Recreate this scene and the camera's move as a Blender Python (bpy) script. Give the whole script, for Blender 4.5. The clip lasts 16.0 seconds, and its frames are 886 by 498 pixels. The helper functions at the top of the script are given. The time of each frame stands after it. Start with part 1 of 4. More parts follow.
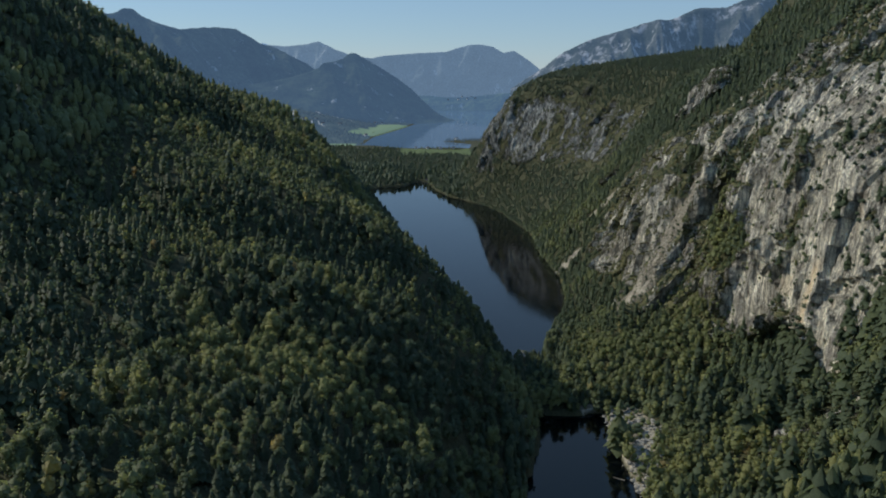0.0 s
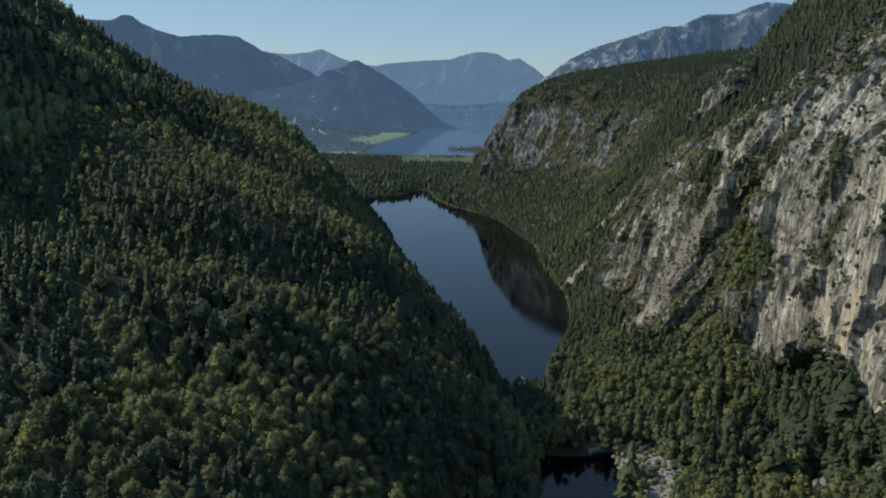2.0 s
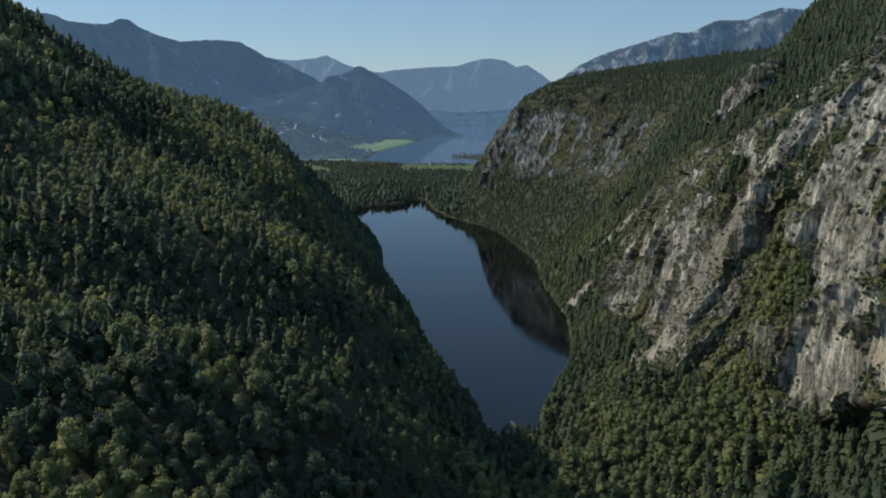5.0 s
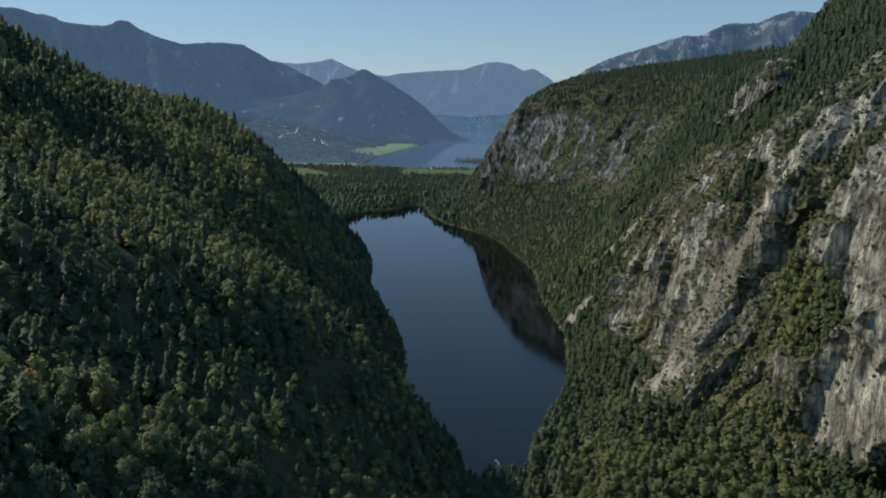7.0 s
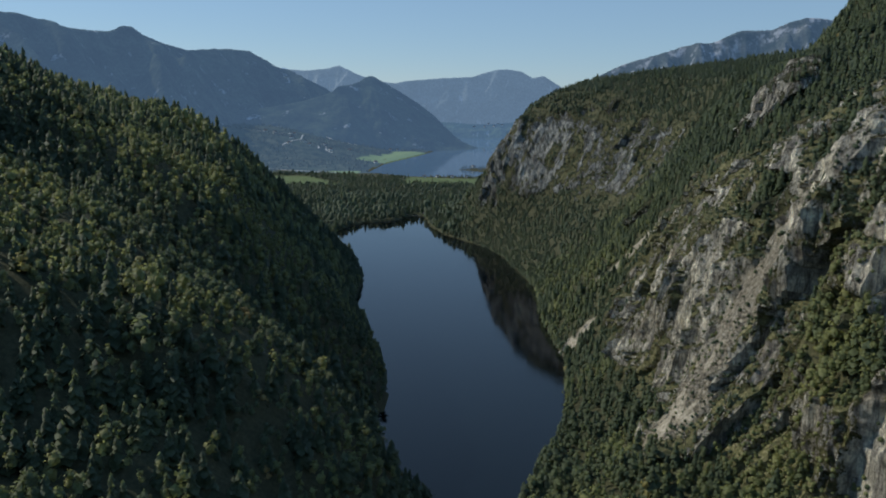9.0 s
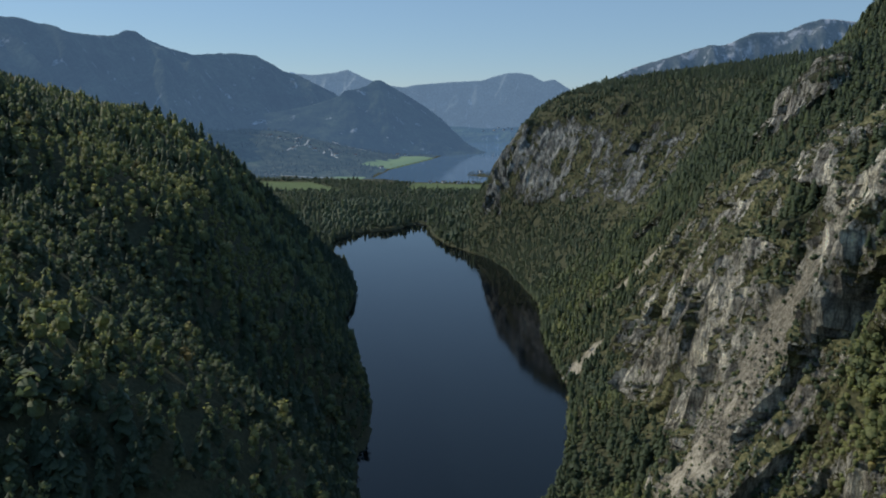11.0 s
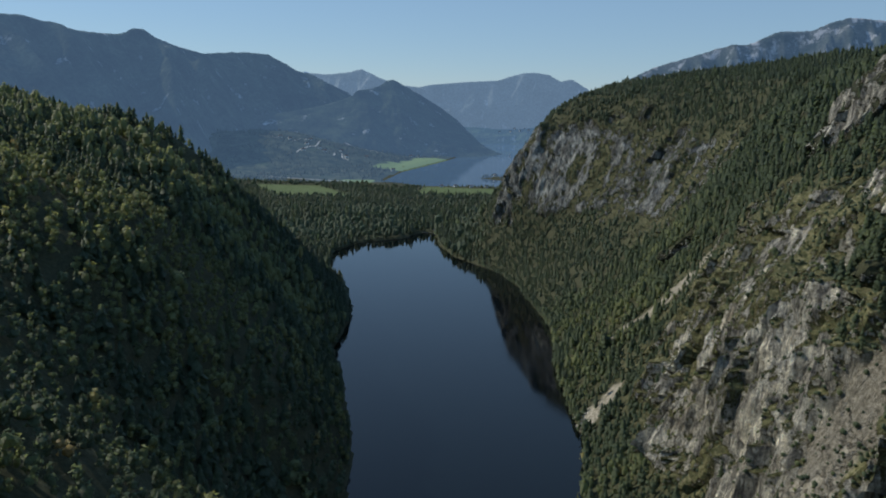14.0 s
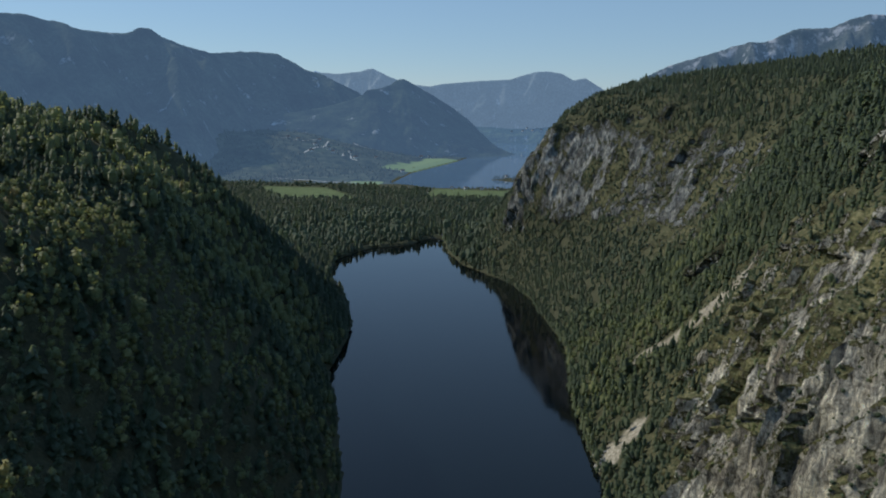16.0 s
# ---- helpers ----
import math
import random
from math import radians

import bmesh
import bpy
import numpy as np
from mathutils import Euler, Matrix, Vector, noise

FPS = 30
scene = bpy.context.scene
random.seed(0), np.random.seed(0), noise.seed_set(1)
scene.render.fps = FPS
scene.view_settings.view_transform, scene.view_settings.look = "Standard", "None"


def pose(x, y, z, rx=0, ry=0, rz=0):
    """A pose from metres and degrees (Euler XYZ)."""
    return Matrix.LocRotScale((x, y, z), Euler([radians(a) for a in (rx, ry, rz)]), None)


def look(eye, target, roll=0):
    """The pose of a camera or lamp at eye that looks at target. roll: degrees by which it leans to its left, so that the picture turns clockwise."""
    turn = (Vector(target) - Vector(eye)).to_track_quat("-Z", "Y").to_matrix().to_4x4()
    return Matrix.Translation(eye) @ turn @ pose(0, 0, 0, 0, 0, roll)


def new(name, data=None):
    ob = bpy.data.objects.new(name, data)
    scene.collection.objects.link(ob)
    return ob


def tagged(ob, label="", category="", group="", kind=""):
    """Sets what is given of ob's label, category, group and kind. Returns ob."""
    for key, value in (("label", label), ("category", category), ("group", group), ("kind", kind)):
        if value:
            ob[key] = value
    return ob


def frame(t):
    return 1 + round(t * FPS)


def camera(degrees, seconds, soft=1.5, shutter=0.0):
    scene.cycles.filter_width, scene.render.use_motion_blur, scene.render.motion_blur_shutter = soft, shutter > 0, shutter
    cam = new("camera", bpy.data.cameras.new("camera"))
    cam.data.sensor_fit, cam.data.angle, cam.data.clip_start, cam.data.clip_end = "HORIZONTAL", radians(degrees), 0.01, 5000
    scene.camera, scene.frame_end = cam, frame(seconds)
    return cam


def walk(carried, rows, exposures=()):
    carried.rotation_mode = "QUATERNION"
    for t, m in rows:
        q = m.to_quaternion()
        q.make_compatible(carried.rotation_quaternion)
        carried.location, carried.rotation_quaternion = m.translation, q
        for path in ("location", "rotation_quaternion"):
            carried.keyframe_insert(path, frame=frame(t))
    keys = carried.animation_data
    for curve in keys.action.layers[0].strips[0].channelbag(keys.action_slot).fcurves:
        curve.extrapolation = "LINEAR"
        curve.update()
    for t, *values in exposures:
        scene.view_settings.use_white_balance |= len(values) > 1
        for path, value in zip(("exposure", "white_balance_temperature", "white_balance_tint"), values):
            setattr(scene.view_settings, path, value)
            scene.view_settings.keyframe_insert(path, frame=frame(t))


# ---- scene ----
cam = camera(58.0, 16.0, 1.9)
# seconds, x, y, z, yaw, pitch, roll
PATH = [
    (0, 0.0, -0.0, 205.5, -0.44, -12.36, 0.36),
    (0.5, 2.4, 13.9, 203.7, -0.32, -12.22, 0.27),
    (1, 4.8, 27.8, 202.0, -0.20, -12.04, 0.29),
    (1.5, 7.3, 41.6, 200.3, -0.09, -11.91, 0.29),
    (2, 10.0, 55.3, 198.7, 0.01, -11.75, 0.26),
    (2.5, 12.7, 69.0, 197.1, 0.11, -11.62, 0.29),
    (3, 15.5, 82.6, 195.7, 0.21, -11.51, 0.27),
    (3.5, 18.5, 96.1, 194.2, 0.33, -11.42, 0.34),
    (4, 21.6, 109.6, 192.8, 0.43, -11.32, 0.37),
    (6.5, 40.7, 177.7, 186.4, 1.14, -10.96, 0.38),
    (7, 44.7, 191.2, 185.2, 1.29, -10.85, 0.44),
    (7.5, 48.6, 204.6, 184.2, 1.44, -10.72, 0.44),
    (8, 52.5, 218.0, 183.2, 1.64, -10.56, 0.50),
    (8.5, 56.1, 231.5, 182.4, 1.85, -10.44, 0.53),
    (9, 59.5, 244.8, 181.7, 2.09, -10.29, 0.58),
    (11.5, 72.8, 306.8, 182.2, 3.15, -10.01, 0.39),
    (12, 74.5, 319.3, 182.7, 3.36, -10.00, 0.48),
    (12.5, 75.9, 331.8, 183.2, 3.56, -9.97, 0.46),
    (13, 77.2, 344.3, 183.8, 3.77, -9.97, 0.48),
    (13.5, 78.2, 356.9, 184.2, 3.96, -9.99, 0.48),
    (14, 79.0, 369.6, 184.7, 4.17, -10.04, 0.53),
    (14.5, 79.6, 382.4, 185.1, 4.37, -10.09, 0.50),
    (15, 80.0, 395.2, 185.4, 4.59, -10.12, 0.45),
    (15.5, 80.3, 408.0, 185.7, 4.82, -10.12, 0.39),
    (16, 80.5, 420.9, 186.0, 5.07, -10.10, 0.38),
]


def aim(x, y, z, yaw, pitch, roll):
    return pose(x, y, z, 0, 0, yaw) @ pose(0, 0, 0, 90 + pitch) @ pose(0, 0, 0, 0, 0, roll)


walk(cam, [(t, aim(*row)) for t, *row in PATH], [(0.0, 0.0, 6300, 10), (16.0, 0.0, 6300, 10)])

from mathutils.bvhtree import BVHTree

# ---- daylight: a clear autumn sky with the sun high on the left ----
SUN_SIDE, SUN_HEIGHT = radians(67), radians(37.5)
TO_SUN = Vector((-math.sin(SUN_SIDE) * math.cos(SUN_HEIGHT), math.cos(SUN_SIDE) * math.cos(SUN_HEIGHT), math.sin(SUN_HEIGHT)))
world = bpy.data.worlds.new("sky")
scene.world = world
world.use_nodes = True
wn = world.node_tree.nodes
sky = wn.new("ShaderNodeTexSky")
sky.sky_type, sky.sun_disc = "NISHITA", False
sky.sun_elevation, sky.sun_rotation = SUN_HEIGHT, -SUN_SIDE
sky.altitude, sky.air_density, sky.dust_density, sky.ozone_density = 700, 1.0, 0.0, 4.0
clear = wn.new("ShaderNodeMix")
clear.data_type, clear.blend_type = "RGBA", "MULTIPLY"
clear.inputs[0].default_value, clear.inputs[7].default_value = 1.0, (0.95, 0.98, 1.0, 1)
world.node_tree.links.new(sky.outputs[0], clear.inputs[6])
haze = wn.new("ShaderNodeMix")
haze.data_type, haze.blend_type = "RGBA", "DARKEN"
haze.inputs[0].default_value, haze.inputs[7].default_value = 0.75, (0.97, 1.5, 2.05, 1)
world.node_tree.links.new(clear.outputs[2], haze.inputs[6])
world.node_tree.links.new(haze.outputs[2], wn["Background"].inputs[0])
wn["Background"].inputs[1].default_value = 0.184
sun = new("sun", bpy.data.lights.new("sun", "SUN"))
sun.data.energy, sun.data.angle, sun.data.color = 2.65, radians(0.53), (1.0, 0.92, 0.77)
sun.matrix_world = look(TO_SUN * 900, (0, 0, 0))

# ---- noise on arrays ----
TABLE = np.random.RandomState(7).rand(256, 256)


def smooth(a, b, v):
    t = np.clip((v - a) / (b - a), 0, 1)
    return t * t * (3 - 2 * t)


def grain(u, v, seed=0):
    """Value noise from 0 to 1 at the places (u, v), cells one unit wide."""
    u, v = u + 17.3 * seed, v + 41.7 * seed
    i, j = np.floor(u).astype(int), np.floor(v).astype(int)
    fu, fv = u - i, v - j
    fu, fv = fu * fu * (3 - 2 * fu), fv * fv * (3 - 2 * fv)
    a, b = TABLE[i % 256, j % 256], TABLE[(i + 1) % 256, j % 256]
    c, d = TABLE[i % 256, (j + 1) % 256], TABLE[(i + 1) % 256, (j + 1) % 256]
    return (a * (1 - fu) + b * fu) * (1 - fv) + (c * (1 - fu) + d * fu) * fv


def fbm(u, v, seed=0, octaves=4):
    total, size = 0, 0.5
    for k in range(octaves):
        total = total + size * grain(u * 2**k, v * 2**k, seed + k)
        size /= 2
    return total / (1 - 0.5**octaves)


def ridged(u, v, seed=0, octaves=4):
    total, size = 0, 0.5
    for k in range(octaves):
        total = total + size * (1 - np.abs(2 * grain(u * 2**k, v * 2**k, seed + k) - 1))
        size /= 2
    return total / (1 - 0.5**octaves)


def blocks(u, v, seed=0):
    """Broken blocks: one random step from 0 to 1 for each uneven cell about one unit wide."""
    i, j = np.floor(u).astype(int), np.floor(v).astype(int)
    best, step = np.full(np.shape(u), 9.0), np.zeros(np.shape(u))
    for a in (-1, 0, 1):
        for b in (-1, 0, 1):
            p, q = (i + a + 31 * seed) % 256, (j + b + 57 * seed) % 256
            d = (i + a + TABLE[p, q] - u) ** 2 + (j + b + TABLE[q, p] - v) ** 2
            step = np.where(d < best, TABLE[(p * 7 + q) % 256, (q * 5 + 3) % 256], step)
            best = np.minimum(best, d)
    return step


def facets(u, v, seed=0, tilt=1.0):
    """Broken planes: uneven cells about one unit wide, each a flat face with its own step and tilt."""
    i, j = np.floor(u).astype(int), np.floor(v).astype(int)
    best, face = np.full(np.shape(u), 9.0), np.zeros(np.shape(u))
    for a in (-1, 0, 1):
        for b in (-1, 0, 1):
            p, q = (i + a + 29 * seed) % 256, (j + b + 61 * seed) % 256
            du, dv = u - (i + a + TABLE[p, q]), v - (j + b + TABLE[q, p])
            d = du * du + dv * dv
            k, m = TABLE[(p * 7 + q) % 256, (q * 5 + 3) % 256], TABLE[(p * 3 + 11) % 256, (q * 9 + p) % 256]
            plane = k - 0.5 + (m - 0.5) * 1.6 * du + tilt * (k * 3 % 1 - 0.3) * dv
            face = np.where(d < best, plane, face)
            best = np.minimum(best, d)
    return face


# ---- materials ----
def material(name, rough=0.9, spec=0.2):
    mat = bpy.data.materials.new(name)
    mat.use_nodes = True
    n, l = mat.node_tree.nodes, mat.node_tree.links
    b = n["Principled BSDF"]
    b.inputs["Roughness"].default_value, b.inputs["Specular IOR Level"].default_value = rough, spec
    return mat, n, l, b


def tex(n, l, kind, scale, detail=4.0, vector=None, rough=0.6):
    t = n.new(kind)
    t.inputs["Scale"].default_value = scale
    if kind == "ShaderNodeTexNoise":
        t.inputs["Detail"].default_value, t.inputs["Roughness"].default_value = detail, rough
    if vector is not None:
        l.new(vector, t.inputs["Vector"])
    return t


def ramp(n, l, fac, stops):
    r = n.new("ShaderNodeValToRGB")
    while len(r.color_ramp.elements) < len(stops):
        r.color_ramp.elements.new(0.5)
    for e, (p, c) in zip(r.color_ramp.elements, stops):
        e.position, e.color = p, (*c, 1) if len(c) == 3 else c
    l.new(fac, r.inputs[0])
    return r.outputs[0]


def mix(n, l, fac, a, b, mode="MIX"):
    m = n.new("ShaderNodeMix")
    m.data_type, m.blend_type = "RGBA", mode
    for s, v in ((m.inputs[0], fac), (m.inputs[6], a), (m.inputs[7], b)):
        if hasattr(v, "is_linked"):
            l.new(v, s)
        else:
            s.default_value = v if not isinstance(v, tuple) else (*v, 1)
    return m.outputs[2]


def calc(n, l, op, a, b=0.0, clamp=False):
    m = n.new("ShaderNodeMath")
    m.operation, m.use_clamp = op, clamp
    for s, v in zip(m.inputs, (a, b)):
        if hasattr(v, "is_linked"):
            l.new(v, s)
        else:
            s.default_value = v
    return m.outputs[0]


def attr(n, name):
    a = n.new("ShaderNodeAttribute")
    a.attribute_name = name
    return a.outputs["Fac"]


def where(n, l, sx=1.0, sy=1.0, sz=1.0):
    g, m = n.new("ShaderNodeNewGeometry"), n.new("ShaderNodeMapping")
    m.inputs["Scale"].default_value = (sx, sy, sz)
    l.new(g.outputs["Position"], m.inputs[0])
    return m.outputs[0]


def bump(n, l, b, height, strength, distance):
    k = n.new("ShaderNodeBump")
    k.inputs["Strength"].default_value, k.inputs["Distance"].default_value = strength, distance
    l.new(height, k.inputs["Height"])
    l.new(k.outputs[0], b.inputs["Normal"])


def rock_colour(n, l):
    """Pale limestone: blotches, upright dark and rusty streaks, joints and ledges. Gives colour and height."""
    p, q = where(n, l), where(n, l, 1.0, 1.0, 0.14)
    blotch = tex(n, l, "ShaderNodeTexNoise", 0.05, 6, p, 0.7).outputs[0]
    streak = tex(n, l, "ShaderNodeTexNoise", 0.42, 6, q, 0.75).outputs[0]
    fine = tex(n, l, "ShaderNodeTexNoise", 0.9, 6, p, 0.8).outputs[0]
    rust = tex(n, l, "ShaderNodeTexNoise", 0.09, 3, q).outputs[0]
    bent = mix(n, l, 0.12, where(n, l, 0.22, 0.22, 0.06), tex(n, l, "ShaderNodeTexNoise", 0.15, 3, p).outputs["Color"], "LINEAR_LIGHT")
    joint = n.new("ShaderNodeTexVoronoi")
    joint.feature = "DISTANCE_TO_EDGE"
    l.new(bent, joint.inputs["Vector"])
    joint.inputs["Scale"].default_value = 1.0
    crack = ramp(n, l, joint.outputs["Distance"], ((0.0, (0.3, 0.3, 0.32)), (0.1, (0.95, 0.95, 0.95)), (0.4, (1.1, 1.1, 1.08))))
    c = ramp(n, l, blotch, ((0.36, (0.25, 0.236, 0.195)), (0.48, (0.46, 0.438, 0.365)), (0.62, (0.63, 0.605, 0.52))))
    c = mix(n, l, 1.0, c, ramp(n, l, streak, ((0.38, (0.42, 0.42, 0.44)), (0.48, (0.9, 0.9, 0.9)), (0.6, (1.38, 1.36, 1.32)))), "MULTIPLY")
    c = mix(n, l, 1.0, c, ramp(n, l, fine, ((0.36, (0.5, 0.5, 0.5)), (0.5, (0.97, 0.97, 0.97)), (0.64, (1.28, 1.28, 1.28)))), "MULTIPLY")
    c = mix(n, l, 0.6, c, crack, "MULTIPLY")
    wash = tex(n, l, "ShaderNodeTexNoise", 0.13, 4, where(n, l, 1.0, 1.0, 0.07), 0.6).outputs[0]
    c = mix(n, l, 1.0, c, ramp(n, l, wash, ((0.36, (0.5, 0.5, 0.52)), (0.47, (0.95, 0.95, 0.95)), (0.62, (1.15, 1.14, 1.1)))), "MULTIPLY")
    c = mix(n, l, ramp(n, l, rust, ((0.6, (0, 0, 0)), (0.74, (0.4, 0.4, 0.4)))), c, (0.46, 0.36, 0.24))
    c = mix(n, l, attr(n, "stain"), c, (0.74, 0.6, 0.4))
    # Headland rock dimmed and blued: its shade and haze put into the colour.
    c = mix(n, l, attr(n, "headland_shade"), c, mix(n, l, 1.0, c, (0.5, 0.54, 0.6), "MULTIPLY"))
    h = calc(n, l, "ADD", calc(n, l, "MULTIPLY", streak, 1.3), calc(n, l, "MULTIPLY", fine, 0.9))
    return c, calc(n, l, "ADD", h, calc(n, l, "MULTIPLY", crack, 0.35))


def ground_material():
    mat, n, l, b = material("forest_ground")
    p = where(n, l)
    n1, n2 = tex(n, l, "ShaderNodeTexNoise", 0.05, 6, p).outputs[0], tex(n, l, "ShaderNodeTexNoise", 0.6, 5, p, 0.7).outputs[0]
    floor = ramp(n, l, n2, ((0.3, (0.04, 0.042, 0.024)), (0.5, (0.07, 0.072, 0.036)), (0.7, (0.11, 0.105, 0.06))))
    n3 = tex(n, l, "ShaderNodeTexNoise", 0.17, 5, where(n, l, 1, 1, 0.55), 0.7).outputs[0]
    scrub = ramp(n, l, n2, ((0.34, (0.05, 0.056, 0.024)), (0.5, (0.15, 0.145, 0.064)), (0.66, (0.32, 0.285, 0.16))))
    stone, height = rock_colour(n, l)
    rock = attr(n, "rock")
    spots = calc(n, l, "MULTIPLY", calc(n, l, "SUBTRACT", n2, 0.5), 1.3)
    edge = calc(n, l, "ADD", rock, calc(n, l, "ADD", spots, calc(n, l, "MULTIPLY", calc(n, l, "SUBTRACT", n3, 0.5), 1.5)))
    fresh = mix(n, l, 1.0, stone, (1.75, 1.72, 1.66), "MULTIPLY")
    stone = mix(n, l, ramp(n, l, calc(n, l, "ADD", rock, calc(n, l, "SUBTRACT", n3, 0.5)), ((0.76, (0, 0, 0)), (0.98, (0.85, 0.85, 0.85)))), stone, fresh)
    c = mix(n, l, attr(n, "open"), floor, scrub)
    c = mix(n, l, ramp(n, l, edge, ((0.42, (0, 0, 0)), (0.55, (1, 1, 1)))), c, stone)
    rubble = ramp(n, l, n2, ((0.34, (0.19, 0.17, 0.12)), (0.5, (0.37, 0.335, 0.26)), (0.64, (0.56, 0.5, 0.39))))
    c = mix(n, l, attr(n, "scree"), c, rubble)
    grass = ramp(n, l, n1, ((0.35, (0.1, 0.14, 0.05)), (0.6, (0.15, 0.19, 0.075))))
    c = mix(n, l, attr(n, "meadow"), c, grass)
    l.new(c, b.inputs["Base Color"])
    k = ramp(n, l, edge, ((0.3, (0.12, 0.12, 0.12)), (0.5, (1, 1, 1))))
    bump(n, l, b, calc(n, l, "MULTIPLY", height, k), 1.0, 1.7)
    return mat


def crown_material(name, haze_glow=0.0):
    mat, n, l, b = material(name, 0.7, 0.25)
    tint = attr(n, "tint")
    p = where(n, l)
    speck = tex(n, l, "ShaderNodeTexNoise", 1.7, 3, p, 0.7).outputs[0]
    c = ramp(n, l, tint, ((0.0, (0.056, 0.074, 0.042)), (0.3, (0.076, 0.096, 0.05)), (0.5, (0.112, 0.128, 0.056)), (0.8, (0.158, 0.168, 0.066)), (0.93, (0.21, 0.185, 0.07)), (1.0, (0.23, 0.165, 0.07))))
    # Far crowns: haze is put into the colour, dimming and greying it.
    if haze_glow:
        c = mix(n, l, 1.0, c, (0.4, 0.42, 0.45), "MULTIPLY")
    c = mix(n, l, 1.0, c, ramp(n, l, speck, ((0.3, (0.7, 0.7, 0.7)), (0.7, (1.25, 1.25, 1.22)))), "MULTIPLY")
    l.new(c, b.inputs["Base Color"])
    facing, turn = n.new("ShaderNodeAttribute"), n.new("ShaderNodeVectorTransform")
    facing.attribute_name = "outward"
    lean = n.new("ShaderNodeVectorMath")
    lean.operation, lean.inputs[1].default_value = "ADD", (0, 0, 0.95)
    turn.vector_type, turn.convert_from, turn.convert_to = "NORMAL", "OBJECT", "WORLD"
    l.new(facing.outputs["Vector"], turn.inputs[0])
    l.new(turn.outputs[0], lean.inputs[0])
    even = n.new("ShaderNodeVectorMath")
    even.operation = "NORMALIZE"
    l.new(lean.outputs[0], even.inputs[0])
    l.new(even.outputs[0], b.inputs["Normal"])
    glow = n.new("ShaderNodeBsdfTranslucent")
    l.new(mix(n, l, 1.0, c, (0.8, 0.85, 0.7), "MULTIPLY"), glow.inputs[0])
    m = n.new("ShaderNodeAddShader")
    # The rest of that haze is a blue emission of the leaves.
    b.inputs["Emission Color"].default_value, b.inputs["Emission Strength"].default_value = (0.115, 0.2, 0.33, 1), haze_glow
    l.new(b.outputs[0], m.inputs[0])
    l.new(glow.outputs[0], m.inputs[1])
    l.new(m.outputs[0], n["Material Output"].inputs[0])
    return mat


def bark_material():
    mat, n, l, b = material("bark")
    s = tex(n, l, "ShaderNodeTexNoise", 3.0, 4, where(n, l, 1, 1, 0.2)).outputs[0]
    l.new(ramp(n, l, s, ((0.3, (0.06, 0.045, 0.035)), (0.7, (0.17, 0.14, 0.11)))), b.inputs["Base Color"])
    return mat


def water_material(name, deep, ripple, haze_glow=0.0):
    mat, n, l, b = material(name, 0.06, 0.5)
    b.inputs["Base Color"].default_value = (*deep, 1)
    b.inputs["IOR"].default_value = 1.333
    p = where(n, l)
    t = tex(n, l, "ShaderNodeTexNoise", 0.5, 3, p).outputs[0]
    patch = tex(n, l, "ShaderNodeTexNoise", 0.012, 3, p).outputs[0]
    l.new(ramp(n, l, patch, ((0.35, (0.04, 0.04, 0.04)), (0.7, (0.1, 0.1, 0.1)))), b.inputs["Roughness"])
    bump(n, l, b, t, ripple, 0.12)
    # Far water emits a faint blue that stands in for haze.
    b.inputs["Emission Color"].default_value, b.inputs["Emission Strength"].default_value = (0.115, 0.2, 0.33, 1), haze_glow
    return mat


def distance_material(name, dark, pale, haze_glow, strength, stone=0.0):
    """A far slope of woods and rock under kilometres of haze, painted in as blue emission."""
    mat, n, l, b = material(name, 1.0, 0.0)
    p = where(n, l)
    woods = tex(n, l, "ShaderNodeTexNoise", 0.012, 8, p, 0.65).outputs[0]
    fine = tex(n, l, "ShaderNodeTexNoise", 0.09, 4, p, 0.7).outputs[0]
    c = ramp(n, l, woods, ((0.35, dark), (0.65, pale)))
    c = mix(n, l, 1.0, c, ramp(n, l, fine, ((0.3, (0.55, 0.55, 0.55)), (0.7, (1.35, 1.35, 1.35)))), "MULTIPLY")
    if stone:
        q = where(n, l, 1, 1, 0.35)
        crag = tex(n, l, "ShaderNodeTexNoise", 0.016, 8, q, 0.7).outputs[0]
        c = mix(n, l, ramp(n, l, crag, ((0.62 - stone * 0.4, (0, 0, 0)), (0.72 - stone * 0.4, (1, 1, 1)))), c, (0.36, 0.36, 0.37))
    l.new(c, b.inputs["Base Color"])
    # The haze: a blue emission over the whole slope.
    b.inputs["Emission Color"].default_value = (*haze_glow, 1)
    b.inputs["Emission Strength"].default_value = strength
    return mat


GROUND, CROWN, BARK = ground_material(), crown_material("foliage"), bark_material()
LAKE, POND = water_material("deep_lake_water", (0.0015, 0.003, 0.0045), 0.05), water_material("pond_water", (0.0015, 0.003, 0.004), 0.04)
# Paler water with painted haze: it gives off blue.
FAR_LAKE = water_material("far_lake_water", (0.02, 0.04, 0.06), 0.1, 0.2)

# ---- the lie of the land ----
LEFT_SHORE = [(-900, 30), (270, 32), (375, 45), (442, 62), (520, 58), (562, 50), (592, 27), (655, 9), (774, 2), (891, -30), (952, -49), (1063, -54), (1137, -72), (1272, -121), (1340, -130), (1420, -150), (1500, -200), (1700, -420), (2300, -900), (5000, -2000)]
RIGHT_SHORE = [(-900, 105), (381, 104), (420, 101), (466, 106), (520, 88), (565, 81), (592, 88), (645, 104), (690, 114), (738, 123), (800, 129), (824, 125), (926, 121), (985, 122), (1041, 124), (1127, 108), (1210, 95), (1265, 76), (1337, 34), (1365, 18), (1424, 0), (1510, -14), (1550, -16), (1620, 20), (1800, 90), (2400, 150), (3500, 330), (5000, 500)]
